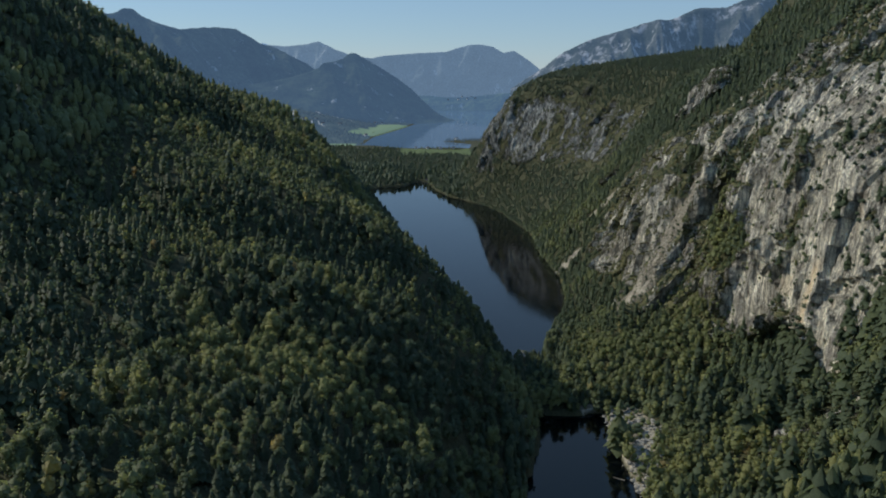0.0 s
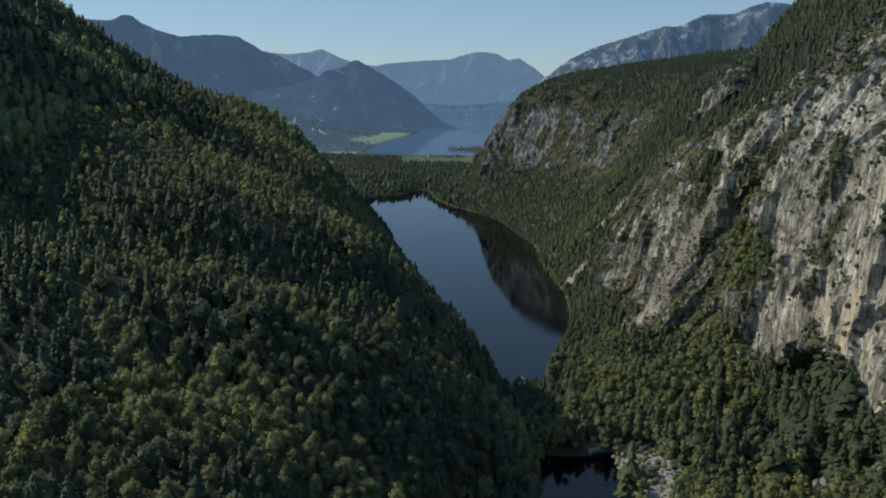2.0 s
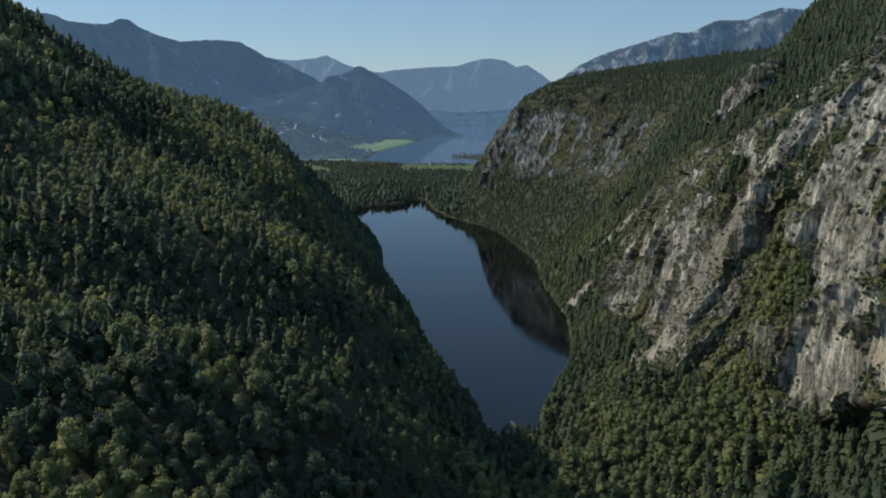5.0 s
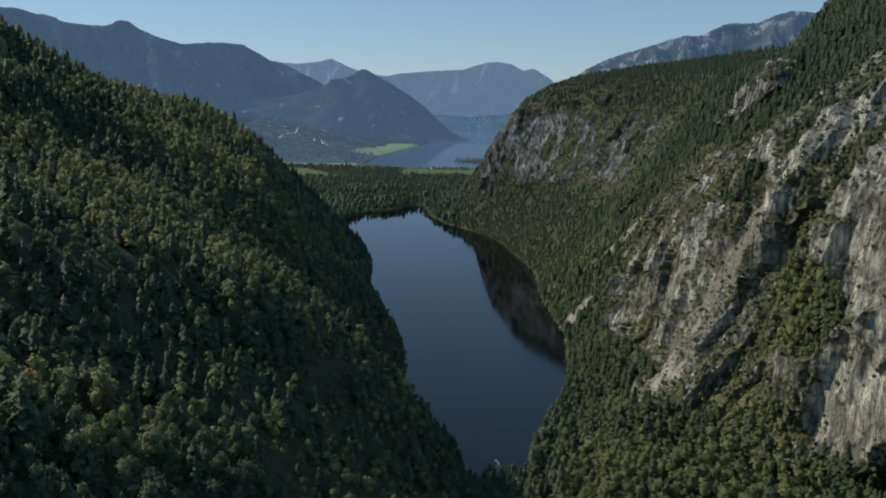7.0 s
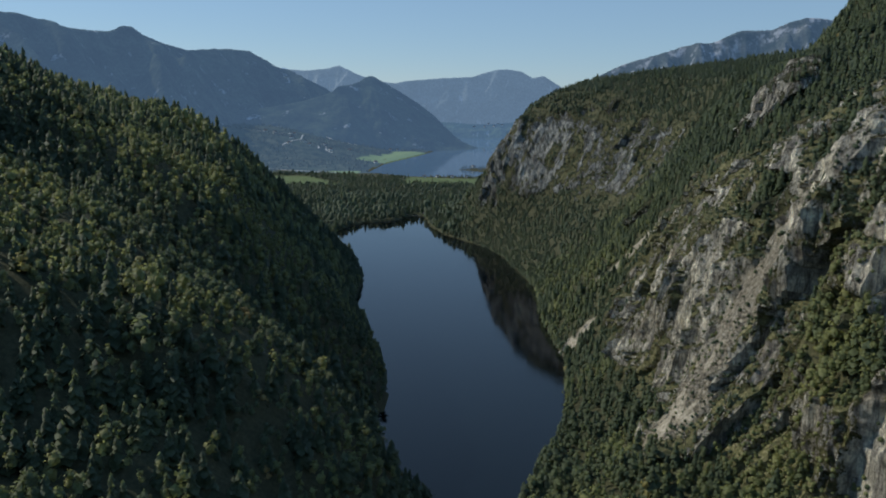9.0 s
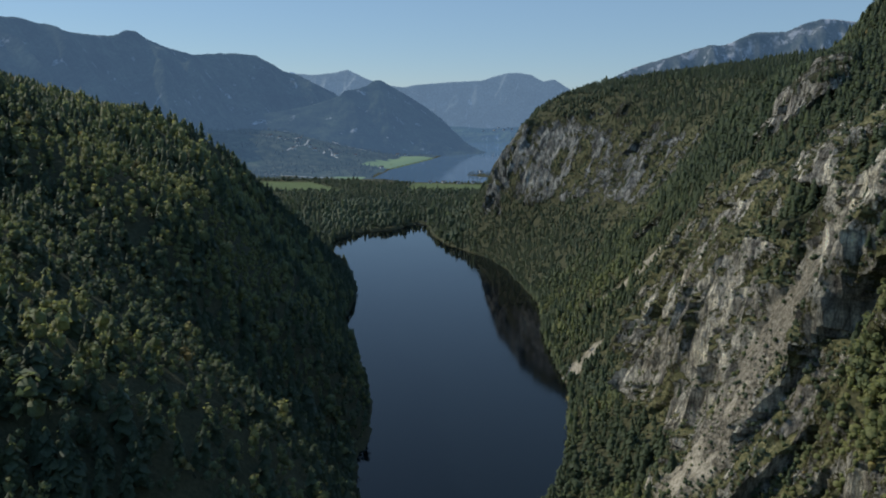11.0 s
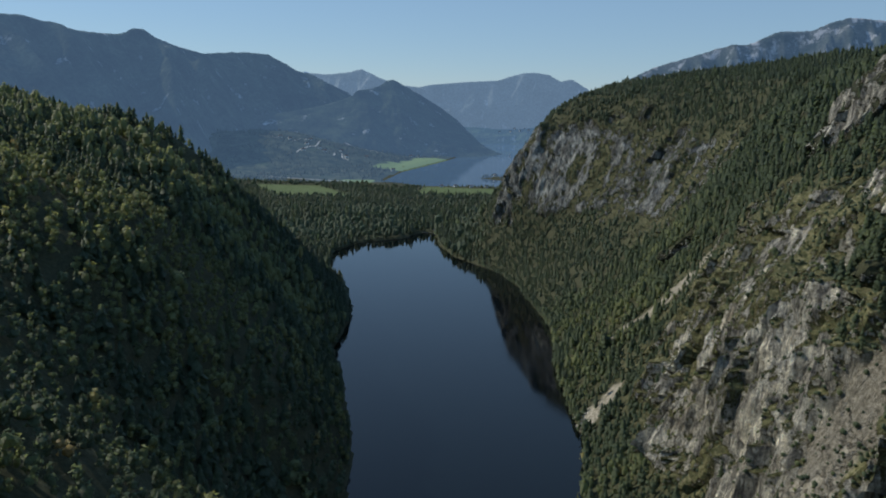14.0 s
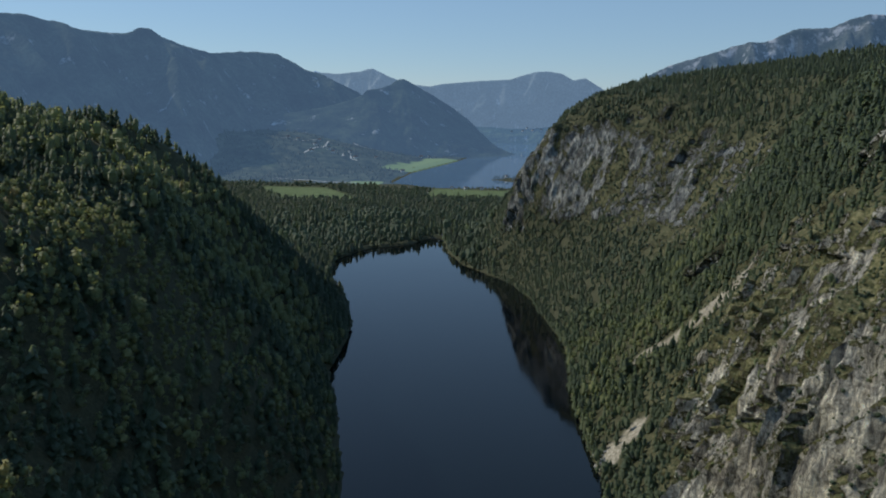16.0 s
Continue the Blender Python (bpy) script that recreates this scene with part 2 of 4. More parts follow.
# heights over the shore, row by row: the first number is how far along the valley, the others stand at the offsets
LEFT_OFF = [0, 40, 80, 110, 150, 190, 240, 290, 400]
LEFT_RISE = [
    (270, 0, 52, 84, 92, 104, 116, 134, 160, 248),
    (400, 0, 52, 82, 92, 103, 118, 138, 166, 258),
    (500, 0, 52, 84, 104, 126, 139, 156, 181, 268),
    (620, 0, 52, 91, 114, 136, 156, 184, 217, 300),
    (700, 0, 52, 94, 123, 145, 167, 196, 232, 320),
    (800, 0, 52, 96, 128, 148, 168, 193, 221, 290),
    (920, 0, 52, 96, 132, 153, 166, 180, 190, 205),
    (1035, 0, 52, 94, 121, 146, 162, 170, 170, 160),
    (1100, 0, 44, 81, 108, 124, 131, 132, 128, 115),
    (1285, 0, 14, 26, 38, 46, 50, 48, 42, 32),
]
RIGHT_OFF = [0, 25, 50, 75, 100, 120, 150, 200, 225, 270, 400]
RIGHT_RISE = [
    (340, 0, 4, 12, 28, 60, 112, 165, 222, 240, 270, 340),
    (420, 0, 4, 9, 17, 44, 158, 198, 250, 272, 305, 370),
    (450, 0, 4, 9, 16, 40, 165, 202, 256, 278, 312, 375),
    (545, 0, 7, 14, 26, 52, 138, 190, 246, 270, 305, 372),
    (640, 0, 6, 26, 80, 135, 165, 194, 236, 258, 302, 375),
    (720, 0, 22, 58, 116, 150, 168, 192, 232, 250, 300, 375),
    (800, 0, 24, 58, 106, 152, 172, 200, 238, 252, 302, 375),
    (900, 0, 22, 46, 80, 128, 150, 185, 217, 228, 290, 365),
    (960, 0, 21, 45, 76, 114, 138, 175, 213, 225, 288, 355),
    (1040, 0, 20, 45, 70, 96, 121, 160, 208, 213, 222, 245),
    (1150, 0, 18, 40, 64, 88, 126, 175, 214, 218, 225, 245),
    (1260, 0, 18, 40, 70, 120, 161, 200, 219, 222, 227, 245),
    (1340, 0, 14, 50, 132, 166, 186, 203, 217, 220, 226, 240),
    (1420, 0, 8, 18, 58, 108, 146, 183, 205, 209, 217, 235),
]


# spurs (and, with a fall, hollows) of the wooded side: line in plan, width, lift
SPURS = [((-330, 600), (-215, 640), 40, 12), ((-230, 500), (-170, 440), 34, -9), ((-140, 455), (-15, 520), 34, 9), ((-60, 745), (-20, 690), 40, -5), ((-330, 760), (-90, 700), 34, 8), ((-330, 930), (-150, 880), 44, 8), ((-180, 985), (-110, 960), 40, -8), ((-240, 345), (-90, 385), 36, 6), ((-235, 1030), (-200, 1042), 30, 14), ((-192, 888), (-165, 893), 26, 6)]
# knobs of bare rock in the wood by the pond: place, radius, height
OUTCROPS = [(178, 386, 5, 4), (184, 412, 4, 4), (200, 352, 4, 4), (168, 372, 4, 3), (192, 362, 5, 4), (172, 402, 3, 3), (188, 396, 4, 3)]


def line(table, v):
    """A soft polyline through the table's corners."""
    a, b = np.array(table, float).T
    return sum(np.interp(v + o, a, b) for o in (-14, -7, 0, 7, 14)) / 5


def sheet(rows, offsets, along, off):
    """Height at a place on a slope, from its cross-sections."""
    rows = np.array(rows, float)
    ys, grid = rows[:, 0], rows[:, 1:]
    k = np.clip(np.searchsorted(ys, along) - 1, 0, len(ys) - 2)
    f = np.clip((along - ys[k]) / (ys[k + 1] - ys[k]), 0, 1)
    f = f * f * (3 - 2 * f) * 0.5 + f * 0.5
    o = np.array(offsets, float)
    j = np.clip(np.searchsorted(o, off) - 1, 0, len(o) - 2)
    g = np.clip((off - o[j]) / (o[j + 1] - o[j]), 0, 1.6)
    low = grid[k, j] * (1 - g) + grid[k, j + 1] * g
    high = grid[k + 1, j] * (1 - g) + grid[k + 1, j + 1] * g
    return low * (1 - f) + high * f


def far_lake_in(x, y):
    left = np.interp(y, [2300, 2400, 2700, 3200, 3700, 4209, 4500, 4640], [-120, -225, -215, -125, -60, -16, -120, -200])
    right = np.interp(y, [2300, 2480, 2500, 2560, 2600, 3000, 4700], [90, 110, 15, 18, 120, 300, 420])
    return np.minimum(np.minimum(x - left, right - x), np.minimum(y - 2285, 4655 - y))


def height(x, y):
    """Ground height. The lake lies at 0, the far lake at -3."""
    xl, xr = line(LEFT_SHORE, y), line(RIGHT_SHORE, y)
    wob = 7 * (fbm(y / 45, x / 90, 3) - 0.5)
    dl, dr = xl - x + wob, x - xr + wob
    left = sheet(LEFT_RISE, LEFT_OFF, y, np.maximum(dl, 0))
    left = left * (1 - 0.93 * smooth(1285, 1480, y))
    right = sheet(RIGHT_RISE, RIGHT_OFF, y, np.maximum(dr, 0))
    right = right * (1 - 0.75 * smooth(1430, 1700, y))
    far_end = np.interp(x, [-200, -135, -112, -60, -38, 20], [1345, 1375, 1450, 1490, 1545, 1555])
    plain = 3 + 4 * smooth(1540, 1700, y) * (0.4 + fbm(x / 160, y / 160, 5)) - 4 * smooth(1950, 2250, y)
    bed = np.minimum(np.minimum(-dl, -dr), np.minimum(y - 557 + 8 * (grain(x / 12, y / 12, 9) - 0.5), far_end - y + wob))
    pond = np.minimum(np.minimum(-dl, -dr), np.minimum(462 - y + 6 * (grain(x / 9, y / 9, 4) - 0.5), y - 262))
    inside = np.maximum(bed, pond)
    flat = np.where(y < 1380, 2.4, plain)
    z = np.where((dl > 0), left, 0) + np.where(dr > 0, right, 0)
    z = np.maximum(z, np.where((dl > 2) & (dl > dr) & (y < 1330), 0, flat * smooth(-14, 3, -inside)))
    z = np.where(inside > 0, -np.minimum(inside * 0.5, 7), z)
    # spurs and hollows of the wooded side
    for a, b, wide, lift in SPURS:
        z = z + lift * np.exp(-((beside(x, y, a, b) / wide) ** 2)) * smooth(20, 60, z) * (x < 30)
    bumps = smooth(4, 60, z)
    z = z + bumps * (12 * (fbm(x / 70, y / 70, 11) - 0.5) + 5 * (fbm(x / 18, y / 18, 12) - 0.5))
    crag = np.hypot((x - 268) / 17, (y - 788) / 20) + 0.5 * (fbm(x / 9, y / 9, 15) - 0.5)
    z = z + 13 * smooth(1.15, 0.55, crag) * (z > 100)
    by = (x > 150) & (x < 220) & (y > 320) & (y < 440)
    if np.any(by):
        px, py, lift = x[by], y[by], 0
        for cx, cy, wide, high in OUTCROPS:
            d = np.hypot(px - cx, 0.6 * (py - cy)) + 7 * (fbm(px / 5, py / 5, 14) - 0.5)
            lift = lift + high * smooth(wide, 0.4 * wide, d) * (0.5 + blocks(px / 3.5, py / 3.5, 6))
        z[by] += lift
    # gentle farmed slopes that climb to the foot of the far mountains
    apron = np.maximum(0, -x - 245 + 40 * (fbm(x / 150, y / 150, 85) - 0.5))
    z = z + smooth(2480, 2860, y) * (0.21 * apron * (1 - 0.25 * smooth(300, 700, apron)) + smooth(30, 140, apron) * 16 * (fbm(x / 110, y / 110, 87) - 0.5))
    fl = far_lake_in(x, y)
    z = np.where((fl > -40) & (y > 2200), np.minimum(z, -3 - fl * 0.12), z)
    return z


def steepness(x, y):
    e = 3.0
    gx, gy = (height(x + e, y) - height(x - e, y)) / (2 * e), (height(x, y + e) - height(x, y - e)) / (2 * e)
    return np.hypot(gx, gy)


def beside(x, y, a, b):
    """Distance from the line from a to b, in plan."""
    (ax, ay), (bx, by) = a, b
    t = np.clip(((x - ax) * (bx - ax) + (y - ay) * (by - ay)) / ((bx - ax) ** 2 + (by - ay) ** 2), 0, 1)
    return np.hypot(x - ax - t * (bx - ax), y - ay - t * (by - ay))


def scree(x, y, z):
    """Bare rubble: the gully, the slide above the spit, the strip through the wood, the beach of the pond."""
    w = 6 * (grain(x / 5, y / 5, 21) - 0.5)
    s = smooth(9, 6, beside(x, y, (152, 592), (184, 602)) - 4 + 1.5 * w)
    s = np.maximum(s, smooth(8, 3, beside(x, y, (122, 818), (145, 823)) + 2.2 * w + 8 * (fbm(x / 8, y / 8, 26) - 0.5)))
    s = np.maximum(s, 0.9 * smooth(6, 4, beside(x, y, (160, 905), (206, 850)) + w * 0.7))
    wide = np.interp(y, [350, 378, 405, 430, 462, 472], [0, 9, 22, 31, 20, 0])
    off = x - line(RIGHT_SHORE, y)
    beach = smooth(-2, 3, wide - off + 1.6 * w + 9 * (fbm(x / 9, y / 9, 24) - 0.5)) * (off > -14) * (off < 40) * (wide > 0) * smooth(0.1, 0.5, z)
    return np.maximum(s, beach)


def strips(x, y, z):
    """Rock ribs and wooded or grassy strips that run slantwise down the slope."""
    return fbm((y - 0.5 * x + 0.25 * z) / 24, z / 34 + y / 150, 33, 5)


def rockiness(x, y, z, steep):
    """How rocky a place is, and how open: 0 in closed wood, 1 on bare or scrubby ground."""
    n = fbm(x / 30, y / 30 + z / 25, 31) - 0.5
    right = x > line(RIGHT_SHORE, y)
    patch = strips(x, y, z)
    base = np.interp(y, [340, 368, 385, 402, 426, 460, 480, 505, 535, 560], [170, 100, 46, 62, 70, 58, 46, 36, 31, 29])
    slope = smooth(900, 800, y + 90 * n) * smooth(-9, 11, z + 34 * n - base) * smooth(262, 212, z + 70 * n + 0.45 * np.maximum(0, y - 560)) * right
    head = smooth(975, 1040, y + 60 * n) * smooth(62, 90, z + 40 * n) * smooth(185, 145, z + 50 * n) * right * (x < 330)
    wall = smooth(570, 520, y + 60 * n) * smooth(-8, 8, z + 14 * n - base) * smooth(275, 235, z + 40 * n) * right
    # clumps of trees that stand in the scrub
    copse = smooth(1.3, 0.75, np.hypot((y - 533) / 26, (z - 97) / 17) + 1.2 * n)
    copse = np.maximum(copse, smooth(1.3, 0.8, np.hypot((y - 600) / 24, (z - 168) / 12) + 1.2 * n))
    copse = np.maximum(copse, smooth(1.3, 0.8, np.hypot((y - 640) / 30, (z - 140) / 13) + 1.2 * n))
    slope, wall = slope * (1 - copse), wall * (1 - copse)
    knoll = smooth(26, 15, np.hypot(y - 692 + 14 * n, 0.9 * (z - 172)) + 14 * n) * right
    knoll = np.maximum(knoll, smooth(1.25, 0.85, np.hypot((x - 262) / 20, (y - 782) / 22) + 1.6 * n))
    knoll = np.maximum(knoll, 0.9 * smooth(1.25, 0.85, np.hypot((y - 590) / 26, (z - 192) / 13) + 1.6 * n) * right)
    crag = smooth(1.5, 2.2, steep + 1.8 * n) * (y < 1500) * (z > np.where(y < 520, base, 6))
    face = smooth(0.47, 0.55, fbm((y - 0.5 * x) / 34, z / 30, 37, 3)) * smooth(60, 80, z)
    r = slope * smooth(0.34, 0.48, patch - 0.09 * smooth(620, 740, y) - 0.05 * smooth(740, 860, y)) * (0.52 + 0.25 * face)
    r = np.maximum(r, 0.82 * head * smooth(0.395, 0.5, fbm((y - 0.5 * x) / 11, z / 48, 35, 4)))
    high = np.maximum(slope, wall) * smooth(150, 172, z) * smooth(790, 700, y)
    r = np.maximum(r, 0.85 * high * smooth(0.42, 0.52, fbm(y / 24, z / 22, 38, 4)))
    near = wall * smooth(535, 500, y)
    r = np.maximum(np.maximum(r, 0.85 * knoll), near * (0.8 + 0.2 * face) * smooth(0.3, 0.42, patch))
    r = np.maximum(r, crag * np.where(right, 0.7, 0.45) * smooth(0.46, 0.56, patch))
    for cx, cy, wide, high in OUTCROPS:
        r = np.maximum(r, 0.8 * smooth(wide + 1, wide - 3, np.hypot(x - cx, 0.6 * (y - cy)) + 9 * n))
    return np.clip(r, 0, 1), np.clip(np.maximum(np.maximum(slope, 0.55 * head), wall), 0, 1)


def meadow(x, y):
    """Open grass: two fields behind the wood, the meadows under the far hill."""
    m = smooth(-8, 8, 80 - np.abs(x + 395 + (y - 2150) * 0.5)) * smooth(-8, 8, 130 - np.abs(y - 2090))
    m = np.maximum(m, smooth(-6, 6, 95 - np.abs(x + 5)) * smooth(-6, 6, 85 - np.abs(y - 2120) + 50 * (grain(x / 30, y / 50, 84) - 0.5)))
    m = np.maximum(m, smooth(-8, 8, 62 - np.abs(x + 205 - (y - 2980) * 0.2) + 60 * (grain(x / 40, y / 60, 83) - 0.5)) * smooth(-8, 8, 280 - np.abs(y - 3000)))
    return np.maximum(m, smooth(-6, 6, 42 - np.abs(x + 280)) * smooth(-6, 6, 40 - np.abs(y - 2335)))


def steps(*runs):
    return np.concatenate([np.arange(a, b, s) for a, b, s in runs])


def mesh_from(name, verts, faces, mats, attrs=(), slots=None, smooth_faces=False):
    """One mesh from arrays; faces are all triangles or all quads."""
    me = bpy.data.meshes.new(name)
    k = faces.shape[1]
    me.vertices.add(len(verts))
    me.vertices.foreach_set("co", np.ascontiguousarray(verts, np.float32).ravel())
    me.loops.add(faces.size)
    me.loops.foreach_set("vertex_index", np.ascontiguousarray(faces, np.int32).ravel())
    me.polygons.add(len(faces))
    me.polygons.foreach_set("loop_start", np.arange(0, faces.size, k, dtype=np.int32))
    for m in mats:
        me.materials.append(m)
    if slots is not None:
        me.polygons.foreach_set("material_index", np.ascontiguousarray(slots, np.int32))
    me.polygons.foreach_set("use_smooth", np.full(len(faces), smooth_faces))
    for key, values in attrs:
        if np.ndim(values) == 2:
            me.attributes.new(key, "FLOAT_VECTOR", "POINT").data.foreach_set("vector", np.ascontiguousarray(values, np.float32).ravel())
        else:
            me.attributes.new(key, "FLOAT", "POINT").data.foreach_set("value", np.ascontiguousarray(values, np.float32))
    me.update(calc_edges=True)
    return me


def grid_faces(nu, nv):
    i = np.arange(nu * nv).reshape(nu, nv)
    return np.stack([i[:-1, :-1], i[1:, :-1], i[1:, 1:], i[:-1, 1:]], -1).reshape(-1, 4)


SLOPE = {}


def build_ground():
    xs = steps((-2600, -800, 60), (-800, -330, 14), (-330, 60, 6), (60, 382, 1.15), (382, 420, 8), (420, 800, 19), (800, 2700, 60))
    ys = steps((-900, 0, 45), (0, 260, 13), (260, 400, 2.4), (400, 780, 1.8), (780, 940, 2.4), (940, 1480, 4.2), (1480, 1600, 6), (1600, 2400, 20), (2400, 4990, 45))
    shape = len(xs), len(ys)
    x, y = np.meshgrid(xs, ys, indexing="ij")
    # on the steep side the columns keep even steps along the slope
    wall = np.flatnonzero((xs >= 60) & (xs < 382))
    fine = np.arange(60, 382.5, 0.7)
    for j in np.flatnonzero((ys > 250) & (ys < 1500)):
        h = height(fine, np.full(len(fine), ys[j]))
        arc = np.cumsum(np.r_[0, np.hypot(0.7, np.diff(h))])
        x[wall, j] = np.interp(np.linspace(0, arc[-1], len(wall)), arc, fine)
    x, y = x.ravel(), y.ravel()
    z, e = height(x, y), 3.0
    gx, gy = (height(x + e, y) - height(x - e, y)) / (2 * e), (height(x, y + e) - height(x, y - e)) / (2 * e)
    s = np.hypot(gx, gy)
    (r, free), sc = rockiness(x, y, z, s), scree(x, y, z)
    rough = np.maximum(r, 0.7 * free)
    # broken rock: buttresses, ribs, clefts and ledges pushed out of the slope
    k = y - 0.1 * x
    warp = 9 * (fbm(k / 30, z / 30, 46, 3) - 0.5)
    rib = 24 * (ridged((k + 0.3 * z) / 78, z / 190, 40, 2) - 0.6)
    rib = rib + 10 * facets((k + 0.12 * z + warp) / 34, (z + 1.5 * warp + 0.3 * k) / 74, 1) + 6.8 * facets((k + 0.2 * z - warp) / 13, (z + 1.5 * warp - 0.4 * k) / 38, 2, 1.2)
    rib = rib + 3.0 * facets((k + 0.4 * warp) / 5.5, (z - warp + 0.4 * k) / 22, 3) + 1.3 * facets(k / 2.7, (z - 0.5 * k) / 11, 4) + 4 * (ridged(k / 9, z / 22, 43, 3) - 0.55)
    rib = rib - 4 * smooth(1.2, 0.5, np.hypot((y - 494) / 13, (z - 78) / 13)) + 5 * smooth(1.2, 0.5, np.hypot((y - 494) / 18, (z - 103) / 12))
    rib = rib * (1 - 0.4 * smooth(980, 1060, y))
    near = smooth(540, 500, y) * smooth(0.5, 0.8, r)
    push = rib * (1 - 0.4 * near) * smooth(0.15, 0.6, rough) * smooth(0.5, 1.1, s) * (1 - 0.9 * sc)
    push = np.where((near > 0.2) & (y < 540), np.minimum(push, 1 + 0.3 * np.maximum(z - 58, 0)), push)
    x2, y2 = x - gx / np.maximum(s, 0.1) * push * 0.9, y - gy / np.maximum(s, 0.1) * push * 0.9
    z2 = z + 2.0 * smooth(0.2, 0.6, rough) * (ridged(x / 7, y / 7, 45, 3) - 0.5)
    z2 = z2 - 9 * smooth(2400, 2500, y) * smooth(-235, -300, x)
    p = np.stack([x2, y2, z2], -1).reshape(*shape, 3)
    up = np.cross(np.gradient(p, axis=0), np.gradient(p, axis=1))
    up = (up[..., 2] / np.linalg.norm(up, axis=-1)).ravel()
    steep = smooth(0.72, 0.35, up)
    bare = r * (0.34 + 0.5 * steep + 0.37 * near) + 0.4 * free * steep + 0.55 * (fbm(x / 9, y / 9 + z / 8, 49) - 0.5) * (rough > 0.1)
    stain = 1.0 * smooth(7, 2, np.abs(y - 424 + 0.12 * (z - 90) + 5 * (fbm(z / 12, y / 40, 47) - 0.5))) * smooth(112, 100, z) * smooth(52, 62, z)
    stain = np.maximum(stain, 0.3 * smooth(1.2, 0.6, np.hypot((y - 455) / 14, (z - 84) / 8))) * (r > 0.4) * (x > 150)
    # The last mask paints shade and haze on rock from the headland on.
    me = mesh_from("ground", p.reshape(-1, 3), grid_faces(*shape), [GROUND], [("rock", np.clip(bare, 0, 1)), ("open", free), ("scree", sc), ("meadow", meadow(x, y)), ("stain", 0.75 * stain), ("headland_shade", smooth(900, 1080, y + 120 * (fbm(x / 40, z / 40, 48) - 0.5)))], smooth_faces=True)
    faces = grid_faces(*shape)
    me.polygons.foreach_set("use_smooth", rough[faces].mean(1) < 0.25)
    SLOPE.update(p=p, bare=np.clip(bare, 0, 1).reshape(shape), free=free.reshape(shape), scree=sc.reshape(shape), up=up.reshape(shape), first=wall[0], last=wall[-1])
    return tagged(new("ground", me), "forest floor, meadows and pale limestone cliffs of a valley", "ground", kind="structure")


build_ground()


def water(name, outline, z, mat, label):
    bm = bmesh.new()
    bm.faces.new([bm.verts.new((x, y, z)) for x, y in outline])
    me = bpy.data.meshes.new(name)
    bm.to_mesh(me)
    bm.free()
    me.materials.append(mat)
    return tagged(new(name, me), label, "lake", kind="structure")


water("water", [(-260, 520), (170, 520), (170, 1000), (170, 1600), (-260, 1600)], 0.0, LAKE, "still dark blue mountain lake between wooded slopes")
water("water", [(20, 200), (118, 200), (118, 480), (20, 480)], -0.3, POND, "small dark pond behind the wooded neck of land")
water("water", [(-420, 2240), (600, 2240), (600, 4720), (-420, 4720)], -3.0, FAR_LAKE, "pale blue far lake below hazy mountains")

# ---- the far mountains ----
def range_of(name, crest, foot, mat, label, rough=10.0, crags=1.0, deep=500.0, across=56, along=220, jag=3.0, spurs=0.72):
    """A mountain side under a crest line; foot: how far its foot lies from the crest, to the right and towards the valley."""
    c = np.array(crest, float)
    w = np.linspace(0, len(c) - 1, along)
    cx, cy, cz = (np.interp(w, np.arange(len(c)), c[:, k]) for k in range(3))
    for _ in range(3):
        cz[1:-1] = cz[1:-1] * 0.5 + (cz[:-2] + cz[2:]) * 0.25
    v = np.linspace(-0.35, 1, across)[:, None]
    n = np.arange(along)[None, :] + 0 * v
    fx, fy = foot
    drop = np.where(v < 0, v * -1.2, v) ** 0.9
    x, y = cx + fx * v, cy + fy * v
    arc = np.cumsum(np.r_[0, np.hypot(np.diff(cx), np.diff(cy))])[None, :] + 0 * v
    spur = ridged(arc / (260 * crags), v * 0.9 + arc / 900, 51, 5)
    z = -6 + (cz + 6) * (1 - drop) + (spur - 0.6) * cz * spurs * np.sin(np.clip(v, 0, 1) * np.pi) ** 0.8
    z = z + rough * (fbm(arc / 40, v * deep / 40, 53, 4) - 0.5) * smooth(0.0, 0.12, np.abs(v)) + jag * (grain(arc / 9, v * 40, 55) - 0.5) * (1 - smooth(0.0, 0.1, np.abs(v)))
    verts = np.stack([x + 0 * n, y + 0 * n, z], -1).reshape(-1, 3)
    me = mesh_from(name, verts, grid_faces(across, along), [mat], smooth_faces=True)
    BACK.append(BVHTree.FromPolygons(verts.tolist(), grid_faces(across, along).tolist()))
    return tagged(new(name, me), label, "mountain", kind="structure")


# Blue that far materials emit in place of haze.
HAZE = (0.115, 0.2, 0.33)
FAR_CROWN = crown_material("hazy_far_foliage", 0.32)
BACK = []


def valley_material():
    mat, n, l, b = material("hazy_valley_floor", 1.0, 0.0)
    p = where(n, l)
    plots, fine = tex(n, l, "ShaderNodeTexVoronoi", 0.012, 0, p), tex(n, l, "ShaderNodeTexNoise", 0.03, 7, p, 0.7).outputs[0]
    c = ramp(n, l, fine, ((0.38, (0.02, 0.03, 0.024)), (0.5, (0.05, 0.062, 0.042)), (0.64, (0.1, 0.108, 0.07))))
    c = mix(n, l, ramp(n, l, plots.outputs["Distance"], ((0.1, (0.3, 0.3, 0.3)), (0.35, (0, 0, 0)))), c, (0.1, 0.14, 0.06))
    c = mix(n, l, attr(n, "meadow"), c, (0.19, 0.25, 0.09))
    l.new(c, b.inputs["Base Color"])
    # Haze over the valley, painted as a blue emission of its floor.
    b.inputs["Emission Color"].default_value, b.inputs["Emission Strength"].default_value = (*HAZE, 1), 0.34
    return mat


